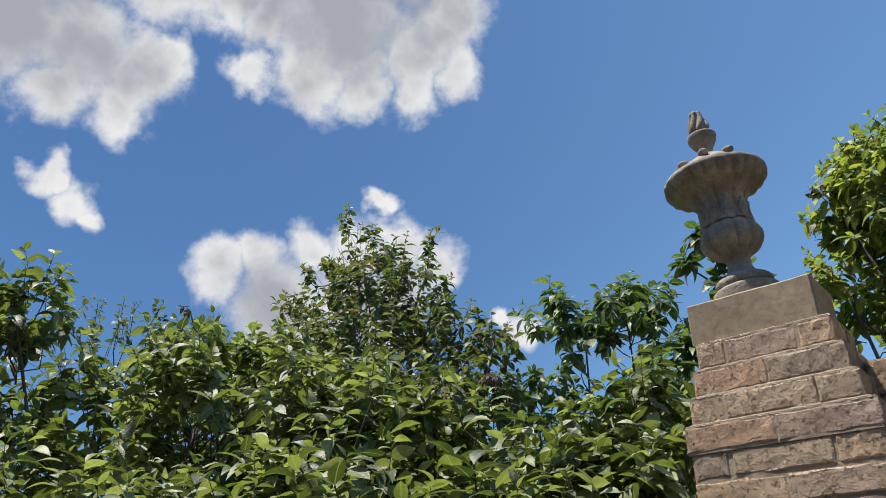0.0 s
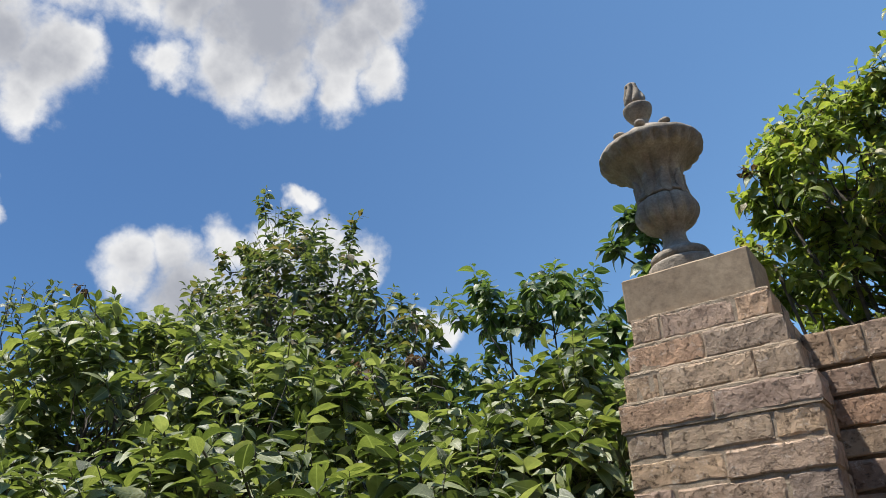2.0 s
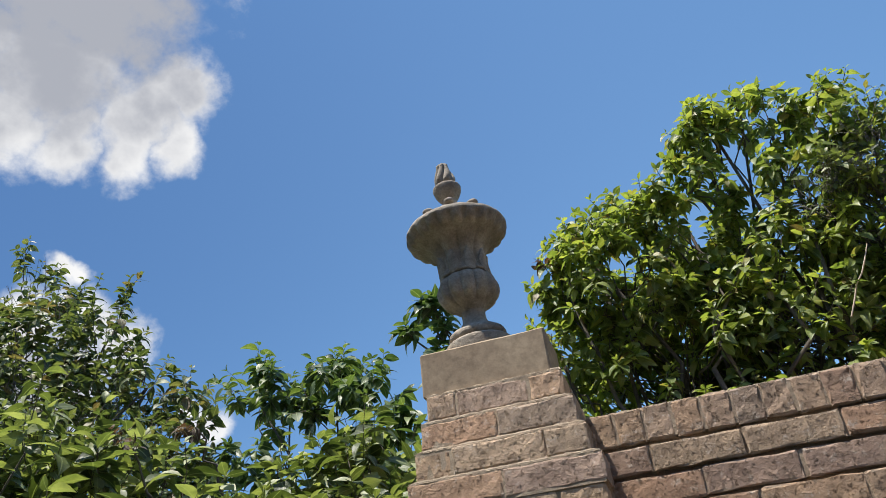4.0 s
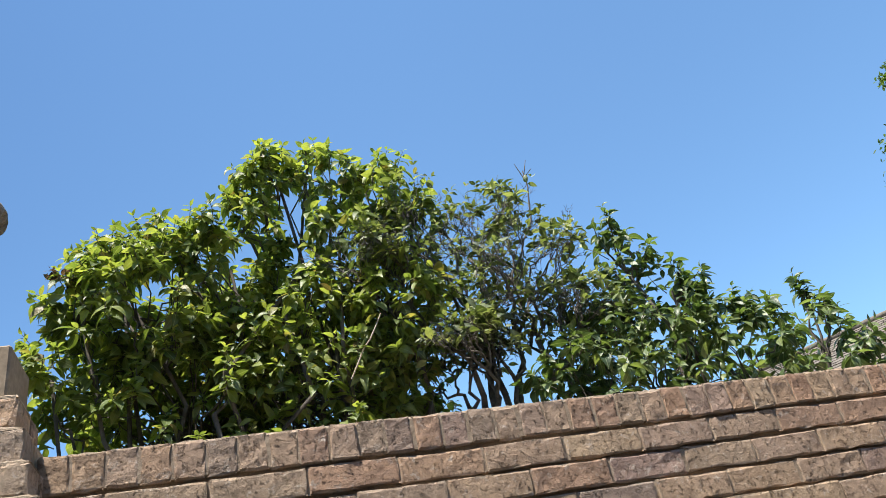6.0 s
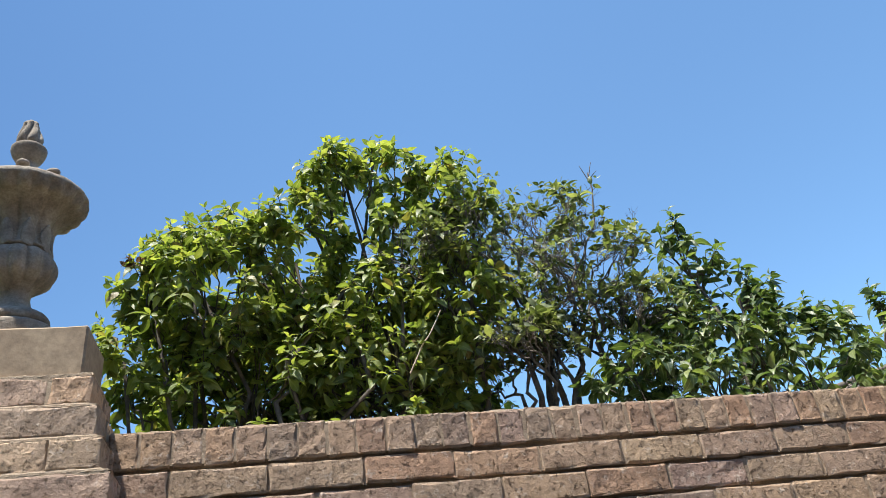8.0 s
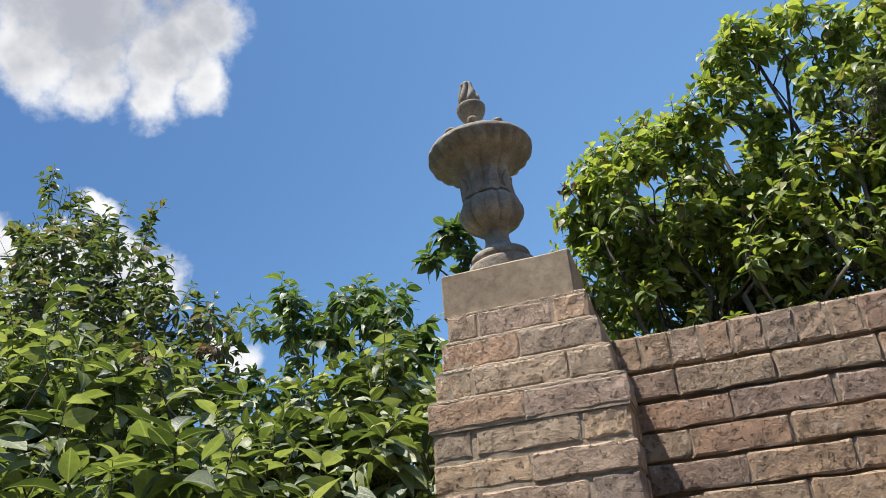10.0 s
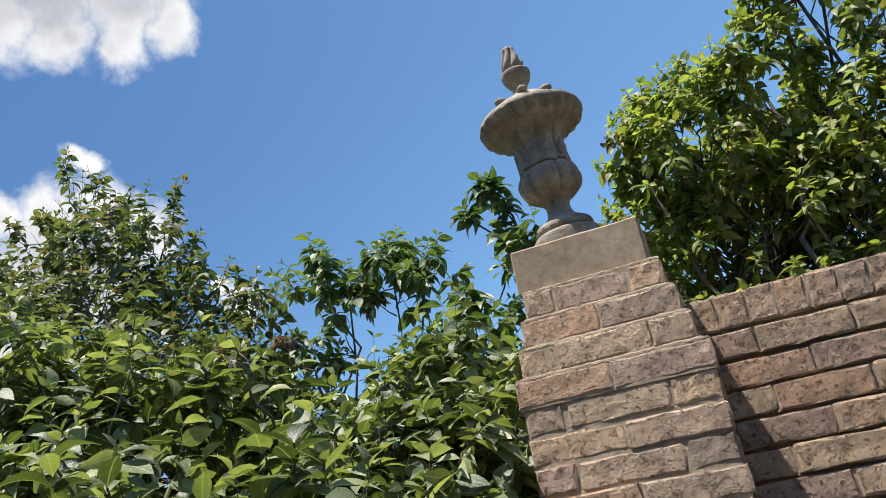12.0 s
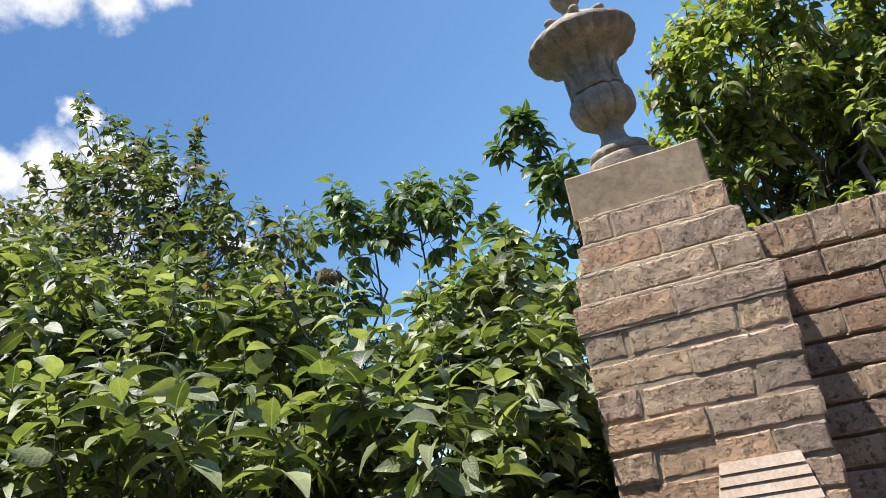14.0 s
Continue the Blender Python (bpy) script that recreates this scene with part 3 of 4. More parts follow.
for k in range(-SHAFT_COURSES + 1, 4):
    out, fore = STEPS.get(k, (0.0, 0.0))
    z = GROUND + k * (CAP_COURSE if k >= 0 else COURSE) + HIGH / 2 + 0.007
    span = W + 2 * out
    # the front: half, full, half brick, and two full ones, turn about
    cuts = [0.0, 0.225, 0.755, 1.0] if k % 2 else [0.0, 0.5, 1.0]
    for a, b in zip(cuts, cuts[1:]):
        gap = 0.016 if k % 2 and k < 0 else JOINT
        l = span * (b - a) - gap * 0.75
        me = FULL if l > 0.16 else HALF
        ob = lay(pillar, me, -out + span * (a + b) / 2, -fore + DEPTH / 2, z)
        ob.scale = (l / ((LONG if me is FULL else LONG / 2) - JOINT), 1, 1.06 if k >= 0 else 1)
    # its two flanks, behind the corner bricks
    for x, turn in ((W + out - DEPTH / 2, 90.0), (-out + DEPTH / 2, -90.0)):
        y0, y1 = -fore + DEPTH + JOINT, DEEP + out
        mid = y0 + (y1 - y0) * (0.36 if k % 2 else 0.64)
        for a, b in ((y0, mid), (mid, y1)):
            me = FULL if b - a > 0.16 else HALF
            ob = lay(pillar, me, x, (a + b) / 2, z, turn)
            ob.scale = ((b - a - JOINT) / ((LONG if me is FULL else LONG / 2) - JOINT), 1, 1.06 if k >= 0 else 1)

slab_z = GROUND + 4 * CAP_COURSE


def fillet(k, lower, upper):
    """Sloped mortar on the ledge between two courses, in front and on the right flank."""
    z = GROUND + k * CAP_COURSE
    (lo_x, lo_y), (up_x, up_y) = lower, upper
    rng = np.random.default_rng(60 + k)
    verts, faces = [], []
    ring = []
    n = 110
    for i in range(n + 1):
        t = i / n
        ring.append(((-lo_x + t * (W + 2 * lo_x), -lo_y + 0.002), (-up_x + t * (W + 2 * up_x), -up_y - 0.001)))
    for i in range(1, 7):
        t = i / 6
        ring.append(((W + lo_x - 0.002, -lo_y + t * 0.14), (W + up_x + 0.001, -up_y + t * 0.14)))
    for i, (a, b) in enumerate(ring):
        rough = 0.003 * noise.noise(Vector((i * 0.13, k, 0))) + rng.normal(0, 0.0005)
        verts += [(a[0], a[1] + abs(0.004 * noise.noise(Vector((i * 0.17, 9, k)))) + abs(rng.normal(0, 0.0007)), z - 0.003 + rng.normal(0, 0.0005)), (*b, z + 0.0052 + rough), (*b, z - 0.004)]
    for i in range(len(ring) - 1):
        j = i * 3
        faces += [(j, j + 3, j + 4, j + 1), (j + 1, j + 4, j + 5, j + 2), (j + 2, j + 5, j + 3, j)]
    put("mortar_fillet", mesh_of("mortar_fillet", verts, faces, PALE_MORTAR), pillar, "pale sloped mortar")


for k in (1, 2, 3):
    fillet(k, STEPS[k - 1], STEPS[k])
fillet(4, STEPS[3], (-0.066, -0.032))

cap = thing("cap_slab", "square grey-beige cast stone cap slab on the pillar", "cap stone")
bm = bmesh.new()
box(bm, (0.05, 0.03, slab_z - 0.003), (W - 0.088, 0.225, slab_z + 0.134), 0.005)
bmesh.ops.subdivide_edges(bm, edges=bm.edges[:], cuts=6, use_grid_fill=True)
for v in bm.verts:
    v.co += v.co.normalized() * 0.004 * noise.noise(v.co * 14.0)
part("slab", bm, CAPSTONE, cap)

# ---- the urn ----
UX, UY = 0.213, 0.14
urn_z = slab_z + 0.117


def turned(profile, segs, flutes=0, depth=0.0, zone=(0, 0), twist=0.0):
    """A turned body from (radius, height) pairs about the urn's axis; between zone's heights it is gadrooned."""
    verts, faces = [], []
    for r, z in profile:
        for k in range(segs):
            w = 2 * math.pi * k / segs
            q = r
            if flutes and zone[0] < z < zone[1]:
                s = math.sin(math.pi * (z - zone[0]) / (zone[1] - zone[0])) ** 0.5
                q = r * (1 - depth * s * (1 - abs(math.sin(w * flutes / 2)) ** 0.7))
            n = Vector((math.cos(w), math.sin(w), z * 8.0))
            q *= 1.0 + 0.022 * noise.noise(n * 2.4) + 0.012 * noise.noise(n * 7.0)
            verts.append((q * math.cos(w + z * twist), q * math.sin(w + z * twist), z))
    for i in range(len(profile) - 1):
        for k in range(segs):
            j = (k + 1) % segs
            faces.append((i * segs + k, i * segs + j, (i + 1) * segs + j, (i + 1) * segs + k))
    return verts, faces


def finer(profile, steps=3):
    """The same outline with rounded, closer rings."""
    pts = []
    for i in range(len(profile) - 1):
        p0, p1, p2, p3 = (Vector(profile[max(0, min(len(profile) - 1, i + d))]) for d in (-1, 0, 1, 2))
        for k in range(steps):
            t = k / steps
            pts.append(0.5 * (2 * p1 + (p2 - p0) * t + (2 * p0 - 5 * p1 + 4 * p2 - p3) * t * t + (3 * p1 - p0 - 3 * p2 + p3) * t ** 3))
    return pts + [Vector(profile[-1])]


urn = thing("urn", "lichen-stained grey cast stone urn with a flame finial on the pillar", "urn", "", (UX, UY, urn_z))
urn.rotation_euler = (radians(2.6), radians(-3.6), 0)
urn.scale = (1.09, 1.09, 1.09)
PLINTH = [(0.05, -0.02), (0.09, -0.02), (0.094, -0.01), (0.094, 0.042), (0.09, 0.052), (0.08, 0.058), (0.06, 0.06)]
FOOT = [(0.066, 0.056), (0.076, 0.06), (0.081, 0.069), (0.08, 0.079), (0.072, 0.088), (0.056, 0.097), (0.043, 0.108), (0.036, 0.12), (0.033, 0.137), (0.036, 0.152), (0.044, 0.165)]
BULB = [(0.033, 0.147), (0.045, 0.161), (0.064, 0.173), (0.081, 0.188), (0.0895, 0.208), (0.0895, 0.23), (0.081, 0.249), (0.068, 0.259), (0.05, 0.263)]
NECK = [(0.05, 0.256), (0.068, 0.259), (0.076, 0.264), (0.074, 0.272), (0.069, 0.285), (0.068, 0.305), (0.072, 0.328), (0.082, 0.35), (0.1, 0.37), (0.126, 0.388)]
RIM = [(0.116, 0.381), (0.138, 0.39), (0.149, 0.403), (0.153, 0.418), (0.148, 0.433), (0.128, 0.444)]
LID = [(0.13, 0.438), (0.118, 0.452), (0.1, 0.468), (0.072, 0.488), (0.045, 0.505), (0.027, 0.518), (0.022, 0.532), (0.026, 0.548)]
KNOP = [(0.02, 0.538), (0.03, 0.55), (0.039, 0.566), (0.0435, 0.581), (0.043, 0.592), (0.034, 0.598), (0.02, 0.603)]
for nm, prof, fl, dp, zone in (("plinth", PLINTH, 0, 0, (0, 0)), ("foot", FOOT, 0, 0, (0, 0)), ("bulb", BULB, 12, 0.16, (0.155, 0.262)), ("neck", NECK, 9, 0.14, (0.262, 0.396)),
                               ("rim", RIM, 22, 0.13, (0.378, 0.418)), ("lid", LID, 10, 0.16, (0.442, 0.515)), ("knop", KNOP, 0, 0, (0, 0))):
    v, f = turned(finer(prof), 126, fl, dp, zone)
    put(nm, mesh_of(nm, v, f, URN_STONE, True), urn)
FLAME = [(0.018, 0.597), (0.03, 0.607), (0.034, 0.62), (0.031, 0.638), (0.025, 0.655), (0.021, 0.668), (0.02, 0.678), (0.012, 0.686), (0.0, 0.688)]
v, f = turned(finer(FLAME), 48, 6, 0.36, (0.598, 0.69), 11.0)
put("flame_finial", mesh_of("flame_finial", v, f, URN_STONE, True), urn)
# worn acanthus leaves that curl out at the foot of the neck
for i in range(9):
    w = 2 * math.pi * (i + 0.5) / 9
    bm = bmesh.new()
    bmesh.ops.create_icosphere(bm, subdivisions=3, radius=0.02)
    for q in bm.verts:
        t = q.co.z / 0.02
        q.co = Vector((q.co.x * 0.42 + 0.008 * t * t, q.co.y * (0.85 - 0.2 * t), q.co.z * 1.9)) * (1 + 0.25 * noise.noise(q.co * 70 + Vector((i, 0, 0))))
        q.co = Matrix.Rotation(w, 3, "Z") @ (q.co + Vector((0.067, 0, 0.292)))
    part("acanthus_leaf", bm, URN_STONE, urn, "", True)
for i in range(7):
    w = 2 * math.pi * i / 7 + 0.4
    bm = bmesh.new()
    bmesh.ops.create_icosphere(bm, subdivisions=3, radius=0.016)
    for q in bm.verts:
        q.co = Vector((q.co.x * 1.3, q.co.y, q.co.z * 0.75)) * (1 + 0.12 * noise.noise(q.co * 60))
        q.co = Matrix.Rotation(w, 3, "Z") @ q.co + Vector((0.084 * math.cos(w), 0.084 * math.sin(w), 0.484))
    part("lobe", bm, URN_STONE, urn, "", True)

# ---- the garden wall ----
WALL_Y, WALL_TOP, WALL_END = 0.121, GROUND + 0.203, 8.0
ROW_Z = WALL_TOP - 0.092 / 2
garden_wall = thing("garden_wall", "weathered brown brick garden wall with a brick-on-edge coping", "wall")
garden_wall["kind"] = "structure"
bm = bmesh.new()
box(bm, (W - 0.02, WALL_Y + 0.016, 0.0), (WALL_END, WALL_Y + 0.19, WALL_TOP - 0.004))
x = 0.55 + COURSE / 2
lay(garden_wall, ROWLOCK, x - COURSE, WALL_Y + 0.10, ROW_Z)
while x < 4.3:
    lay(garden_wall, ROWLOCK, x, WALL_Y + 0.10, ROW_Z)
    x += COURSE * 0.988
BOND = 0.2335  # from joint to joint along the wall
FIRST = WALL_TOP - 0.092 - 0.012
far_bricks = []
for k in range(28):
    z = FIRST - k * COURSE - HIGH / 2
    x = 0.738 - 2 * BOND if k % 2 else 0.623 - BOND
    while x < WALL_END:
        c = x + BOND / 2
        if c > W - 0.06:
            # the upright joints are filled nearly flush, the bed joints are raked out
            box(bm, (x - 0.008, WALL_Y + 0.0045, z - HIGH / 2 + 0.001), (x + 0.008, WALL_Y + 0.02, z + HIGH / 2 - 0.001))
            near = (k < 11 and c < 2.2) or (k < 7 and c < 4.2)
            if near:
                lay(garden_wall, WALL_FULL, c, WALL_Y + DEPTH / 2, z).scale = (BOND / LONG, 1, 1)
            else:
                far_bricks.append((c, z))
        x += BOND
x = 0.55
while x < 4.3:
    box(bm, (x - 0.007, WALL_Y + 0.0032, ROW_Z - 0.042), (x + 0.007, WALL_Y + 0.2, ROW_Z + 0.041))
    x += COURSE * 0.988
part("mortar", bm, MORTAR, garden_wall, "pale sandy mortar")
# crumbs of pale mortar along the top of the coping
rng = np.random.default_rng(77)
verts, faces = [], []
for i in range(330):
    x = W + 0.03 + i * 0.0115
    lip = 0.0045 * noise.noise(Vector((i * 0.23, 4, 0))) + 0.003 * noise.noise(Vector((i * 0.9, 1, 0)))
    y = WALL_Y + 0.003 + abs(rng.normal(0, 0.0015))
    verts += [(x, y + 0.002, WALL_TOP - 0.004), (x, y + 0.004, WALL_TOP + 0.003 + lip), (x, WALL_Y + 0.1, WALL_TOP + 0.006), (x, WALL_Y + 0.19, WALL_TOP - 0.003)]
for i in range(329):
    j = i * 4
    faces += [(j + k, j + 4 + k, j + 5 + k, j + 1 + k) for k in range(3)]
put("coping_mortar", mesh_of("coping_mortar", verts, faces, PALE_MORTAR), garden_wall, "pale crumbling mortar")
bm = bmesh.new()
for c, z in far_bricks:
    box(bm, (c - (LONG - JOINT) / 2, WALL_Y, z - HIGH / 2), (min(c + (LONG - JOINT) / 2, WALL_END), WALL_Y + 0.06, z + HIGH / 2))
c = 4.3 + HIGH
while c < WALL_END:
    box(bm, (c - HIGH / 2, WALL_Y, ROW_Z - 0.046), (c + HIGH / 2, WALL_Y + 0.2, ROW_Z + 0.046))
    c += COURSE
part("brickwork", bm, BRICK_FAR, garden_wall, "", False, "stuff")

# ---- the slatted wooden box on the pillar ----
slat_box = thing("louvred_box", "small pale unpainted wooden slatted box fixed to the pillar", "wooden box")
for i in range(6):
    z = GROUND - 0.362 - i * 0.0265
    x0, x1 = 0.252 - 0.007 * i, 0.43 + 0.006 * i
    y0 = -0.014 - 0.006 * i
    grow = random.uniform(-0.002, 0.002)
    v = [(x0, y0, z), (x1 + grow, y0, z - 0.001), (x1 + grow + 0.004, y0 - 0.010, z - 0.0262), (x0 - 0.005, y0 - 0.010, z - 0.0256)]
    v += [(a, y0 + 0.008, c) for a, b, c in v]
    put("slat", mesh_of("slat", v, [(0, 3, 2, 1), (7, 4, 5, 6), (0, 1, 5, 4), (1, 2, 6, 5), (2, 3, 7, 6), (3, 0, 4, 7)], PALE_WOOD), slat_box)
solid("back_board", (0.262, -0.012, GROUND - 0.52), (0.424, 0.001, GROUND - 0.366), PALE_WOOD, slat_box)

# ---- shrubs ----
shrub("shrub", "dense green broad-leaved shrub beside the brick pillar", [((-0.5, 0.22, -0.35), (0.42, 0.35, 0.5)), ((-0.22, 0.34, -0.1), (0.24, 0.22, 0.42)), ((-0.15, 0.35, -0.7), (0.25, 0.2, 0.4)), ((-0.85, 0.05, -0.12), (0.42, 0.36, 0.42)),
      ((-1.4, 0.0, 0.05), (0.5, 0.4, 0.48)), ((-1.05, -0.5, -0.55), (0.72, 0.5, 0.52)), ((-0.42, -0.12, -0.7), (0.38, 0.34, 0.5)), ((-0.24, 0.0, -0.28), (0.22, 0.2, 0.28)), ((-0.36, -0.34, -0.4), (0.26, 0.2, 0.26)), ((-0.4, -0.6, -0.52), (0.28, 0.18, 0.25)), ((-0.9, 0.6, -0.4), (0.7, 0.3, 0.5)), ((-0.35, 0.75, -0.55), (0.45, 0.25, 0.45)), ((-1.7, 0.75, -0.2), (0.7, 0.3, 0.55))], (-0.9, 0.05), 1, LEAF, 0.098, 110,
      spikes=[(-1.1, 0.05, 0.46, 0.25), (-0.85, 0.1, 0.38, 0.2), (-0.55, 0.25, 0.32, 0.25), (-1.5, 0.1, 0.58, 0.25), (-0.54, -0.3, 0.0, 0.22), (-0.98, -0.6, 0.04, 0.22), (-0.3, -0.2, -0.12, 0.2), (-0.75, -0.55, -0.08, 0.22)],
      near=((-1.8, -1.2, -0.55), (-0.1, 0.0, 0.2), 150), until=-0.12, clump=3.6, gaps=-0.1, back=0.3,
      rosettes=[(-0.32, -0.5, -0.1), (-0.39, -0.5, -0.04), (-0.56, -0.6, -0.14), (-0.76, -0.8, -0.03), (-0.16, -0.34, -0.18), (-0.2, -0.45, -0.34), (-0.54, -0.4, 0.02), (-0.99, -0.75, 0.06), (-0.34, -0.3, -0.1), (-0.72, -0.7, -0.08), (-1.3, -0.6, 0.1), (-0.85, -0.2, 0.3), (-0.3, 0.0, 0.08)])
shrub("shrub", "broad hedge-like green shrub with large oval leaves", [((-1.95, -0.28, 0.2), (0.5, 0.42, 0.46)), ((-2.5, -0.65, 0.02), (0.55, 0.45, 0.48)), ((-2.1, -0.9, -0.5), (0.9, 0.5, 0.6)), ((-3.2, -1.1, 0.02), (0.55, 0.5, 0.48)), ((-2.1, 0.3, 0.3), (0.6, 0.4, 0.46)), ((-2.95, -1.2, 0.66), (0.24, 0.2, 0.18)), ((-2.45, -1.02, 0.76), (0.2, 0.17, 0.12)), ((-2.71, -0.40, 0.46), (0.34, 0.34, 0.21)), ((-3.37, 0.10, 0.97), (0.27, 0.27, 0.21)), ((-2.59, 0.20, 0.73), (0.39, 0.39, 0.29))],
      (-2.3, -0.5), 2, LEAF, 0.098, 98, spikes=[(-2.75, -1.08, 0.9, 0.24), (-2.5, -0.98, 0.8, 0.25), (-3.1, -1.2, 0.95, 0.24), (-2.05, -0.3, 0.84, 0.28), (-2.9, -1.1, 0.82, 0.24), (-1.9, -1.1, 0.08, 0.22), (-1.5, -0.85, 0.02, 0.22)],
      near=((-3.0, -1.6, -0.5), (-1.2, -0.5, 0.3), 130), clump=3.6, gaps=-0.14, back=0.1,
      rosettes=[(-1.6, -1.0, 0.06), (-2.0, -1.2, 0.1), (-1.75, -0.6, 0.5), (-2.4, -1.05, 0.45), (-1.3, -0.95, -0.12)])
shrub("shrub", "tall peaked shrub with small dull leaves and bare twigs", [((-2.6, 1.2, 0.85), (0.75, 0.55, 0.6)), ((-2.6, 1.25, 1.45), (0.42, 0.36, 0.4)), ((-2.82, 1.3, 1.86), (0.2, 0.2, 0.3)), ((-2.3, 1.3, 1.45), (0.2, 0.2, 0.26)), ((-1.62, 1.15, 0.98), (0.13, 0.13, 0.10)), ((-1.85, 1.20, 1.20), (0.13, 0.13, 0.13)), ((-1.9, 1.1, 0.5), (0.42, 0.4, 0.48)), ((-3.3, 1.0, 0.85), (0.5, 0.45, 0.5)), ((-3.2, 1.25, 1.45), (0.28, 0.28, 0.32))],
      (-2.6, 1.2), 3, LEAF_DULL, 0.085, 95, bare=0.18, spikes=[(-3.02, 1.28, 2.52, 0.3), (-2.15, 1.3, 2.02, 0.3), (-2.5, 1.3, 2.1, 0.25), (-3.4, 1.2, 2.12, 0.25), (-3.1, 1.2, 2.1, 0.22), (-3.6, 1.2, 1.95, 0.25), (-2.2, 1.2, 1.45, 0.2), (-1.75, 1.2, 1.1, 0.2)])
shrub("shrub", "sparse shrub of thin stems with withered leaf tips", [((-3.35, -0.2, 0.75), (0.3, 0.3, 0.3))], (-3.35, -0.2), 9, LEAF_DULL, 0.06, 40, bare=0.7,
      spikes=[(-3.4, -0.15, 1.42, 0.35), (-3.15, -0.2, 1.3, 0.35), (-3.65, -0.2, 1.45, 0.35), (-3.0, -0.1, 1.3, 0.3), (-3.55, -0.25, 1.3, 0.35)], pairs=(2, 4))
shrub("shrub", "dark green shrub with drooping leaf rosettes", [((-1.27, 2.2, 1.38), (0.2, 0.2, 0.18)), ((-1.76, 2.2, 1.48), (0.14, 0.15, 0.12)), ((-0.97, 2.1, 1.25), (0.12, 0.14, 0.12)), ((-1.55, 2.2, 1.3), (0.1, 0.12, 0.1)), ((-1.0, 2.1, 0.45), (0.3, 0.3, 0.3)), ((-1.85, 2.1, 0.85), (0.2, 0.2, 0.25))],
      (-1.2, 1.95), 4, LEAF_DARK, 0.13, 72, spikes=[(-1.27, 2.25, 1.7, 0.2), (-1.02, 2.1, 1.45, 0.18), (-1.8, 2.2, 1.76, 0.18), (-2.0, 2.2, 1.6, 0.2)], droop=0.22)
shrub("shrub", "slender dark green shrub rising behind the pillar", [((-0.42, 1.15, 0.42), (0.2, 0.2, 0.24)), ((-0.5, 1.0, 0.05), (0.3, 0.3, 0.38)), ((-0.1, 1.2, 0.72), (0.1, 0.1, 0.16)), ((-0.14, 1.2, 0.96), (0.04, 0.05, 0.08))],
      (-0.3, 1.1), 8, LEAF_DARK, 0.11, 90, spikes=[(-0.25, 1.20, 1.33, 0.11), (-0.25, 1.20, 1.09, 0.13), (-0.18, 1.20, 0.98, 0.13), (-0.3, 1.2, 1.34, 0.12), (-0.4, 1.22, 1.22, 0.1), (-0.2, 1.2, 1.22, 0.12), (-0.48, 1.15, 0.8, 0.2)], droop=0.2)
shrub("shrub", "sunlit yellow-green shrub rising behind the brick wall", [
      ((0.58, 0.69, 1.08), (0.06, 0.06, 0.06)), ((0.45, 0.65, 0.86), (0.08, 0.08, 0.09)), ((0.39, 0.66, 0.65), (0.08, 0.08, 0.09)),
      ((0.78, 0.82, 0.45), (0.46, 0.28, 0.46)), ((0.66, 0.75, 0.90), (0.26, 0.26, 0.27)), ((0.94, 0.75, 1.08), (0.20, 0.22, 0.20)), ((0.57, 0.75, 1.06), (0.13, 0.16, 0.14)),
      ((0.77, 0.75, 1.11), (0.14, 0.16, 0.13)), ((1.20, 0.82, 0.60), (0.44, 0.28, 0.46)), ((1.54, 0.70, 0.82), (0.20, 0.20, 0.24)), ((0.90, 0.82, 0.10), (0.60, 0.28, 0.33)),
      ((1.08, 0.71, 1.39), (0.08, 0.08, 0.08)), ((1.15, 0.71, 1.49), (0.07, 0.07, 0.06)), ((1.27, 0.71, 1.53), (0.08, 0.08, 0.06)), ((1.36, 0.71, 1.45), (0.08, 0.08, 0.09)),
      ((1.56, 0.70, 1.35), (0.14, 0.14, 0.10)), ((1.68, 0.70, 1.22), (0.09, 0.09, 0.09)), ((1.39, 0.71, 1.18), (0.12, 0.12, 0.10)), ((1.01, 0.73, 1.23), (0.13, 0.13, 0.10)),
      ((0.75, 1.25, 0.55), (0.40, 0.20, 0.45)), ((1.25, 1.20, 0.50), (0.45, 0.20, 0.50)), ((1.00, 1.20, 0.95), (0.35, 0.15, 0.25)), ((1.50, 1.10, 0.35), (0.35, 0.20, 0.35))],
      (1.1, 0.8), 5, LEAF_YELLOW, 0.066, 270, reach=0.5, droop=0.22, clump=7.0, gaps=-0.19, back=0.95, pairs=(4, 7), spikes=[(0.93, 0.48, 0.58, 0.12), (0.49, 0.78, 1.23, 0.12), (0.62, 0.78, 1.26, 0.11), (0.78, 0.78, 1.31, 0.11), (0.97, 0.75, 1.34, 0.12), (0.41, 0.75, 0.95, 0.13),
      (1.28, 0.75, 1.67, 0.1), (1.15, 0.75, 1.61, 0.1), (1.63, 0.75, 1.55, 0.1), (1.48, 0.75, 1.50, 0.1), (1.75, 0.75, 1.39, 0.1)])


WITHERED = leaf_material("withered_leaf", [(0.0, (0.05, 0.035, 0.025)), (1.0, (0.14, 0.09, 0.05))], (1.2, 1.0, 0.8), 0.7)


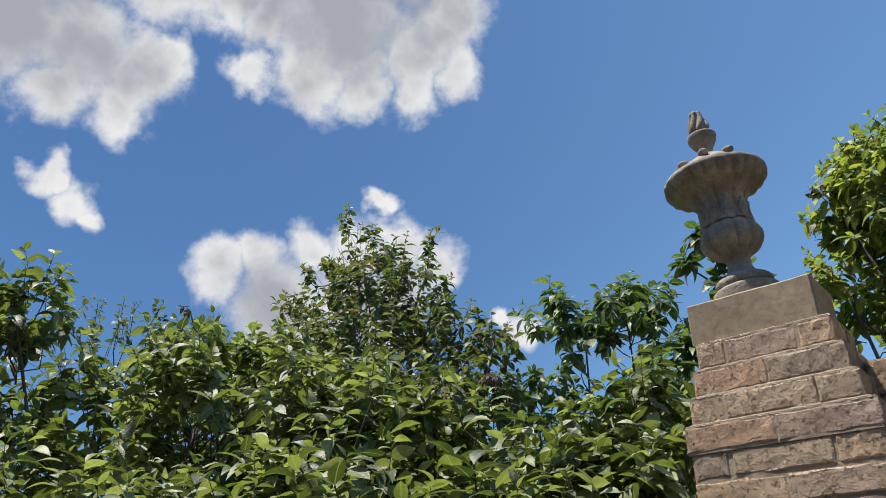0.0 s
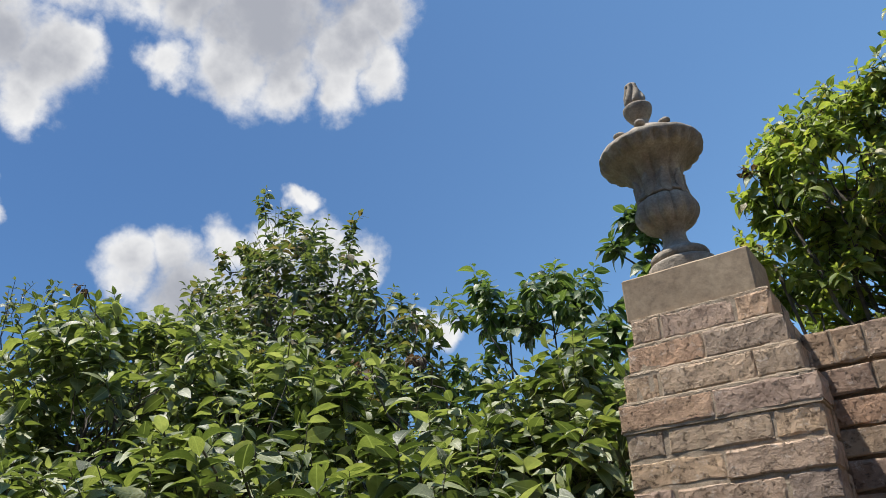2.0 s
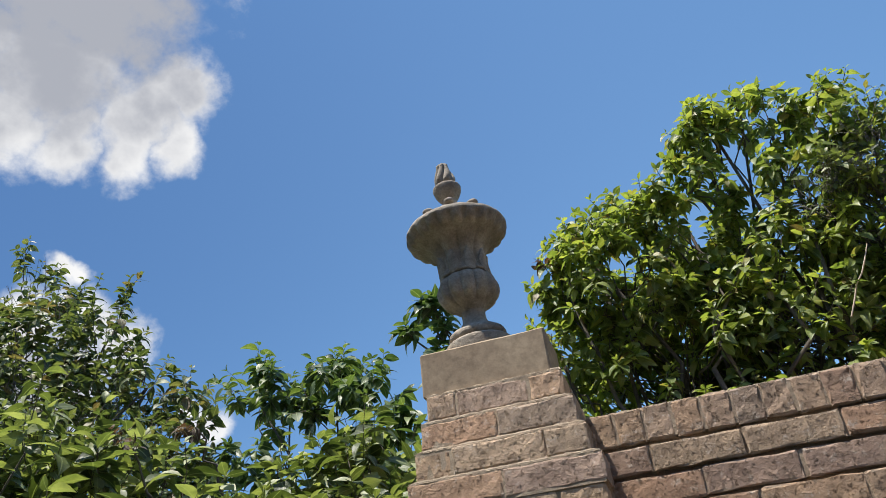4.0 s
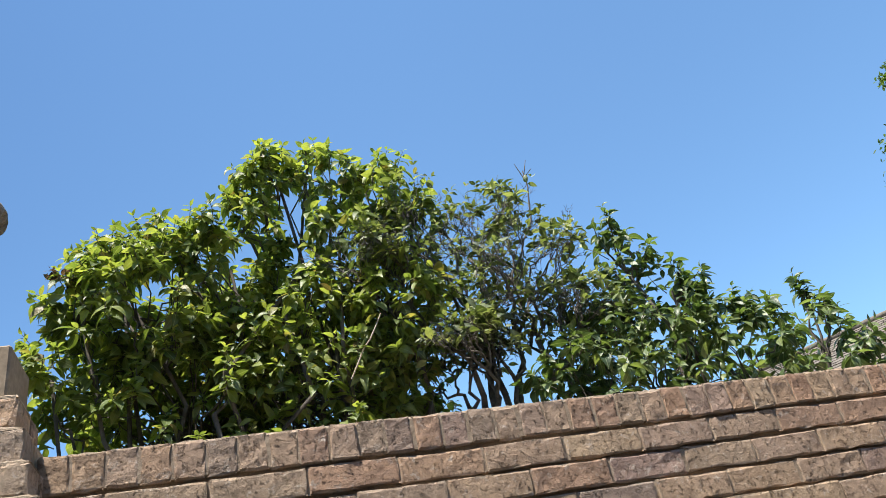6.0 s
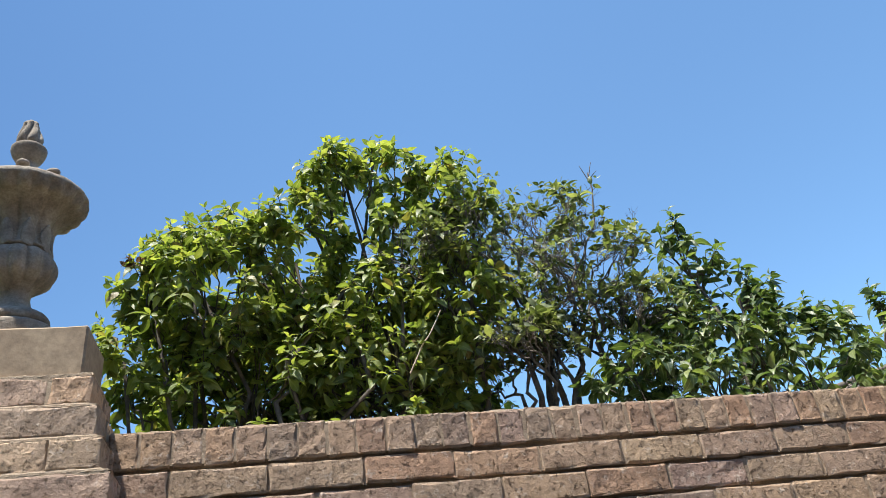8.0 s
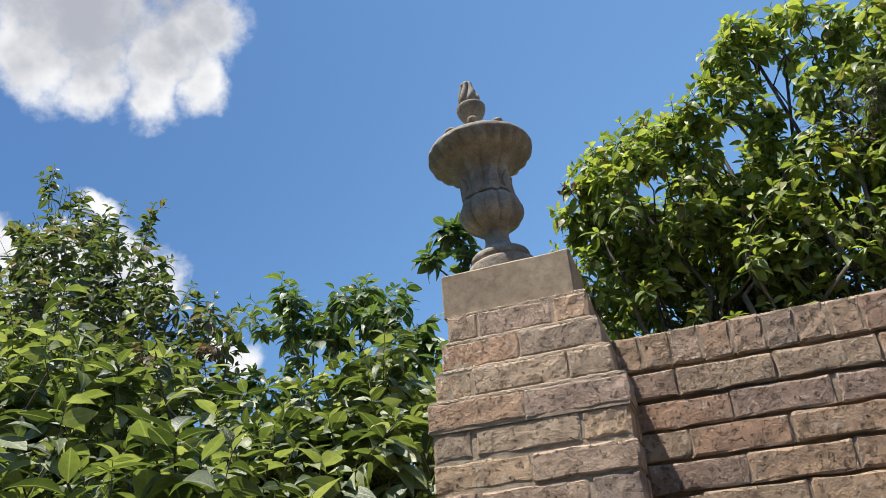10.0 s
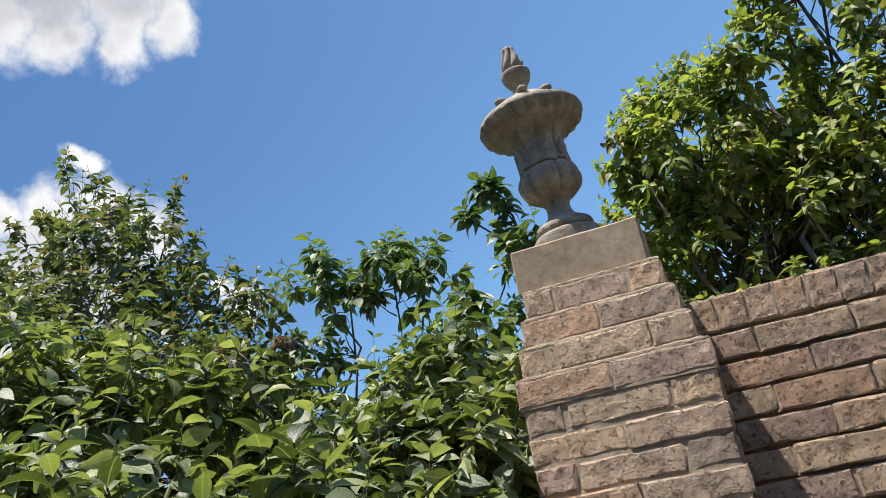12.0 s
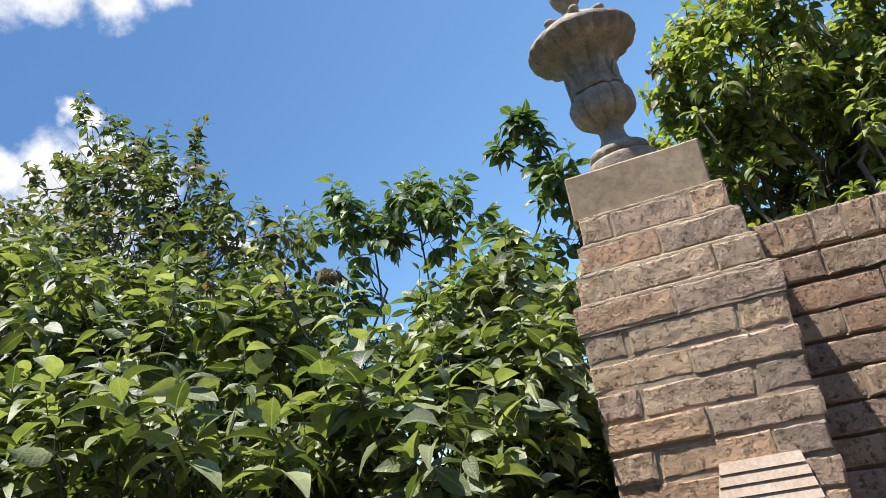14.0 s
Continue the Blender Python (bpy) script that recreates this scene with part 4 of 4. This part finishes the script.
def dead_cluster(at, seed, heads, twig_end, label):
    """A bunch of curled dry leaves at the end of its twig."""
    rng = np.random.default_rng(seed)
    dead, dead_wood = Leaves(), Wood()
    for i in range(heads):
        shoot(dead, dead_wood, Vector(rng.normal(0, 0.015, 3)), Vector(rng.normal(0, 0.6, 3)) + Vector((-0.3, -0.2, 0.3)), 0.05, 0.05, 3, rng, 0.002, 0.3)
    cluster = thing("dead_leaf_cluster", label, "dead leaves", "withered leaf bunches", (at[0], at[1], GROUND + at[2]))
    put("foliage", dead.mesh("foliage", WITHERED, rng), cluster, "", "stuff")
    dead_wood.limb(bent((0.0, 0.0, 0.0), twig_end, rng, 0.05, 5), 0.003, 0.005, 5)
    put("twig", mesh_of("twig", dead_wood.verts, dead_wood.faces, BARK, True), cluster)


dead_cluster((0.4, 0.66, 1.0), 31, 4, (0.22, 0.1, -0.12), "curled brown withered leaves on a yellow-green shrub twig")
for i, at in enumerate(((-0.71, 0.05, 0.40), (-0.81, -0.10, 0.31), (-2.34, -0.30, 1.01))):
    dead_cluster(at, 40 + i, 3, (0.04, 0.12, -0.2), "curled brown withered leaves among green shrub leaves")
rng = np.random.default_rng(33)
tv, tf = tube_rings(bent((1.30, 0.5, GROUND + 0.48), (1.43, 0.5, GROUND + 0.71), rng, 0.02, 5), [0.003, 0.0029, 0.0027, 0.0025, 0.0022, 0.0018], 6)
tagged(put("dry_stalk", mesh_of("dry_stalk", tv, tf, PALE_WOOD, True)), "thin pale dry stalk among the shrub leaves", "stalk")


def bare_shrub(base, tops, seed):
    """A half-bare shrub: stems that fork again and again into thin dry twigs, a few with leaves."""
    rng = np.random.default_rng(seed)
    top = thing("shrub", "half-bare shrub with many thin dry twigs", "shrub", "shrubs by the wall", (base[0], base[1], 0))
    leaves, wood = Leaves(), Wood()

    def fork(p, d, length, r, depth):
        q = p + d * length
        wood.limb(bent(p, q, rng, 0.12, 3), r, r * 0.68, 5 if r > 0.005 else 3)
        if depth == 0:
            if rng.random() < 0.15:
                shoot(leaves, None, q - d * 0.02, d + Vector((0, 0, 0.2)), 0.05, 0.06, int(rng.integers(1, 4)), rng)
            return
        for i in range(3 if rng.random() < 0.55 else 2):
            w = Vector(rng.normal(0, 1, 3))
            w = (w - d * w.dot(d)).normalized()
            fork(q, (d + w * rng.uniform(0.35, 0.85) + Vector((0, 0, 0.12))).normalized(), length * rng.uniform(0.6, 0.86), r * 0.66, depth - 1)

    for x, y, z in tops:
        foot = Vector((rng.normal(0, 0.07), rng.normal(0, 0.05), 0.0))
        knee = Vector((x - base[0], y - base[1], z + GROUND))
        start = foot.lerp(Vector((knee.x * 0.3, knee.y * 0.3, GROUND + 0.12 + 0.3 * (knee.z - GROUND - 0.3))), 1.0)
        wood.limb(bent(foot, start, rng, 0.02, 5), 0.015, 0.012, 6)
        fork(start, (knee - start).normalized(), (knee - start).length * 0.275, 0.0135, 7)
    # one long bare twig above the rest
    a, b, c = Vector((0.12, 0, GROUND + 0.85)), Vector((0.31, -0.02, GROUND + 1.2)), Vector((0.34, -0.02, GROUND + 1.47))
    wood.limb(bent(a, b, rng, 0.04, 4) + bent(b, c, rng, 0.03, 3)[1:], 0.007, 0.003, 4)
    for q in ((0.03, 0.0, 0.06), (-0.03, 0.0, 0.04), (0.05, 0.01, 0.02)):
        wood.limb([b.lerp(c, 0.85), c + Vector(q)], 0.003, 0.0015, 3)
    put("branchwork", mesh_of("branchwork", wood.verts, wood.faces, DEAD_TWIG, True), top, "dry grey twigs", "stuff")
    put("crown", leaves.mesh("crown", LEAF, rng), top, "", "stuff")


bare_shrub((1.88, 0.72), [(1.62, 0.7, 1.24), (1.76, 0.75, 1.42), (1.95, 0.78, 1.42), (2.1, 0.7, 1.33), (2.3, 0.72, 1.18), (2.25, 0.6, 0.9), (1.6, 0.65, 0.75), (1.97, 0.6, 0.9), (1.78, 0.56, 0.75), (2.4, 0.65, 0.8)], 6)
shrub("shrub", "low green shrub just behind the brick wall", [((2.45, 0.6, 0.42), (0.3, 0.22, 0.34)), ((2.46, 0.57, 0.86), (0.08, 0.08, 0.12)), ((2.63, 0.57, 0.72), (0.12, 0.1, 0.12)), ((2.85, 0.6, 0.38), (0.28, 0.22, 0.26)), ((3.18, 0.55, 0.36), (0.17, 0.18, 0.24)), ((2.2, 0.5, 0.32), (0.26, 0.18, 0.24)), ((3.42, 0.52, 0.22), (0.1, 0.1, 0.1))],
      (2.7, 0.6), 7, LEAF_MID, 0.068, 150, reach=0.55, droop=0.2, spikes=[(2.46, 0.57, 1.17, 0.16), (2.39, 0.57, 1.08, 0.14), (2.61, 0.57, 0.99, 0.14), (2.72, 0.57, 0.87, 0.12), (3.22, 0.55, 0.79, 0.12), (3.31, 0.55, 0.70, 0.12), (2.99, 0.56, 0.73, 0.12), (3.54, 0.52, 0.51, 0.12), (2.45, 0.55, 1.12, 0.2), (2.56, 0.57, 0.96, 0.18), (2.7, 0.57, 0.85, 0.16), (2.9, 0.55, 0.72, 0.15), (3.24, 0.55, 0.76, 0.15), (3.45, 0.52, 0.38, 0.1)])

# ---- the neighbouring house ----
house = thing("house", "neighbouring house with a brown shingled gable roof", "house")
R = Vector((-0.46, 0.888, 0)).normalized()
APEX = Vector((11.96, 6.48, GROUND + 3.54)) + R * 0.38
L = Vector((-R.y, R.x, 0))
HALF_SPAN, FALL, LEN = 4.2, 0.526, 9.0


def roof_side(sign):
    e = L * sign * HALF_SPAN + Vector((0, 0, -HALF_SPAN * FALL))
    up = Vector((0, 0, 0.12))
    a, b = APEX - R * 0.35, APEX + R * LEN
    v = [a, b, b + e, a + e]
    v += [p - up for p in v]
    return v, [(0, 1, 2, 3), (7, 6, 5, 4), (0, 4, 5, 1), (1, 5, 6, 2), (2, 6, 7, 3), (3, 7, 4, 0)]


for s in (1, -1):
    v, f = roof_side(s)
    roof = put("roof", mesh_of("roof", v, f, SHINGLE), house, "brown asphalt shingle roof")
    if s > 0:
        # overlapping courses of tabs, each tilted a little off the deck
        rs = np.random.default_rng(8)
        slope = (L * HALF_SPAN + Vector((0, 0, -HALF_SPAN * FALL))).normalized()
        lift = slope.cross(R).normalized()
        lift = lift if lift.z > 0 else -lift
        sv, sf = [], []
        rows_n = int(HALF_SPAN * math.sqrt(1 + FALL * FALL) / 0.15)
        for i in range(rows_n):
            d = -0.37
            while d < LEN - 0.1:
                w = rs.uniform(0.16, 0.34)
                o = APEX + R * d + slope * (i * 0.15)
                hi = 0.012 + rs.uniform(0, 0.008)
                q = [o + lift * 0.004, o + R * (w - 0.012) + lift * 0.004, o + R * (w - 0.012) + slope * (0.17 + rs.uniform(-0.01, 0.01)) + lift * hi, o + slope * 0.17 + lift * hi]
                b = len(sv)
                sv += q + [q[2] - lift * 0.012, q[3] - lift * 0.012]
                sf += [(b, b + 1, b + 2, b + 3), (b + 3, b + 2, b + 4, b + 5)]
                d += w
        put("shingle_layer", mesh_of("shingle_layer", sv, sf, SHINGLE), roof, "", "stuff")
        ridge = [APEX - R * 0.36 + Vector((0, 0, 0.03)), APEX + R * LEN + Vector((0, 0, 0.03))]
        tv, tf = tube_rings(ridge, [0.05, 0.05], 8)
        put("ridge_cap", mesh_of("ridge_cap", tv, tf, SHINGLE, True), roof)
foot = [APEX - R * 0.28 + L * s * (HALF_SPAN - 0.4) for s in (1, -1)]
eave = APEX.z - (HALF_SPAN - 0.4) * FALL - 0.15
v = [Vector((foot[0].x, foot[0].y, 0)), Vector((foot[1].x, foot[1].y, 0)), Vector((foot[1].x, foot[1].y, eave)), Vector((APEX.x, APEX.y, APEX.z - 0.15)) - R * 0.28, Vector((foot[0].x, foot[0].y, eave))]
v += [p + R * (LEN - 0.4) for p in v]
put("wall", mesh_of("wall", v, [(0, 1, 2, 3, 4), (9, 8, 7, 6, 5), (0, 5, 6, 1), (1, 6, 7, 2), (4, 9, 5, 0)], HOUSE_WALL), house, "tan stucco wall")
for s in (1, -1):
    a = APEX - R * 0.38
    e = L * s * HALF_SPAN + Vector((0, 0, -HALF_SPAN * FALL))
    v = [a + Vector((0, 0, 0.02)), a + e + Vector((0, 0, 0.02)), a + e - Vector((0, 0, 0.1)), a - Vector((0, 0, 0.1))]
    v += [p + R * 0.03 for p in v]
    put("rake_board", mesh_of("rake_board", v, [(0, 1, 2, 3), (7, 6, 5, 4), (0, 4, 5, 1), (1, 5, 6, 2), (2, 6, 7, 3), (3, 7, 4, 0)], TRIM), house, "cream rake board")


# ---- the tall tree ----
def tree(base, blobs, seed, leaf, density):
    rng = np.random.default_rng(seed)
    top = thing("tree", "tall green broad-leaved tree beyond the house", "tree", "", base)
    off = Vector(base)
    leaves, wood = Leaves(), Wood()
    height = max(c[2] + r[2] for c, r in blobs)
    trunk = bent((0, 0, -0.05), (0.2, 0.1, height * 0.8), rng, 0.015, 8)
    wood.limb(trunk, 0.28, 0.05, 10)
    for j, (c, r) in enumerate(blobs):
        c0 = Vector(c) - off
        t = trunk[min(8, max(2, int(8 * (c0.z - 1.0) / (height * 0.8))))]
        wood.limb(bent(t, c0, rng, 0.06, 5), 0.08, 0.02, 6)
        for i in range(int(density * r[0] * r[2] * 4)):
            v = Vector(rng.normal(0, 1, 3)).normalized()
            s = 1.0 - abs(rng.normal(0, 0.25))
            lump = 1.0 + 0.3 * noise.noise(v * 2.0 + Vector((seed, j, 0)))
            p = Vector([c0[k] + v[k] * r[k] * s * lump for k in range(3)])
            if i % 12 == 0:
                wood.limb([c0, c0.lerp(p, 0.5) + Vector(rng.normal(0, 0.1, 3)), p], 0.02, 0.006, 3)
            for q in range(9):
                leaves.add(p + Vector(rng.normal(0, 0.1, 3)), Vector(rng.normal(0, 1, 3)) + Vector((0, 0, -0.3)), Vector(rng.normal(0, 0.5, 3)) + Vector((0, 0, 1)), leaf * rng.uniform(0.7, 1.2))
    put("trunk", mesh_of("trunk", wood.verts, wood.faces, BARK, True), top, "grey-brown trunk and limbs")
    put("crown", leaves.mesh("crown", LEAF_TREE, rng), top, "", "stuff")
    return top


tree((20.7, 9.7, 0), [((17.30, 9.60, 10.90), (0.49, 0.49, 0.52)), ((18.55, 9.60, 13.11), (0.43, 0.43, 0.61)), ((16.96, 9.60, 9.47), (0.41, 0.41, 0.63)), ((17.6, 9.6, 10.2), (0.9, 0.9, 0.6)), ((17.4, 9.7, 9.0), (0.8, 0.9, 0.7)), ((17.2, 9.7, 7.9), (0.6, 0.8, 0.7)), ((18.4, 9.8, 8.2), (1.0, 1.0, 1.4)), ((18.3, 9.8, 6.4), (1.1, 1.0, 1.0)), ((17.0, 9.7, 6.6), (0.6, 0.7, 0.8)), ((20.0, 9.7, 13.6), (0.7, 0.8, 0.55)), ((19.1, 9.4, 12.8), (0.55, 0.7, 0.55)), ((20.3, 9.8, 13.0), (1.1, 1.1, 1.0)), ((18.9, 9.4, 12.0), (0.6, 0.7, 0.5)), ((19.7, 9.5, 11.7), (0.9, 1.0, 0.7)), ((18.7, 9.3, 11.0), (0.45, 0.6, 0.35)), ((20.3, 9.8, 10.4), (0.8, 1.0, 0.8)), ((19.7, 9.5, 9.7), (0.5, 0.7, 0.5)), ((20.6, 9.8, 8.6), (0.8, 1.0, 0.9)), ((20.2, 9.6, 7.7), (0.5, 0.6, 0.5)), ((21.5, 10.1, 9.6), (1.2, 1.3, 2.0)), ((21.5, 9.9, 13.2), (1.2, 1.2, 1.2)), ((20.9, 9.9, 6.2), (1.0, 1.0, 1.0))],
     11, 0.14, 78)
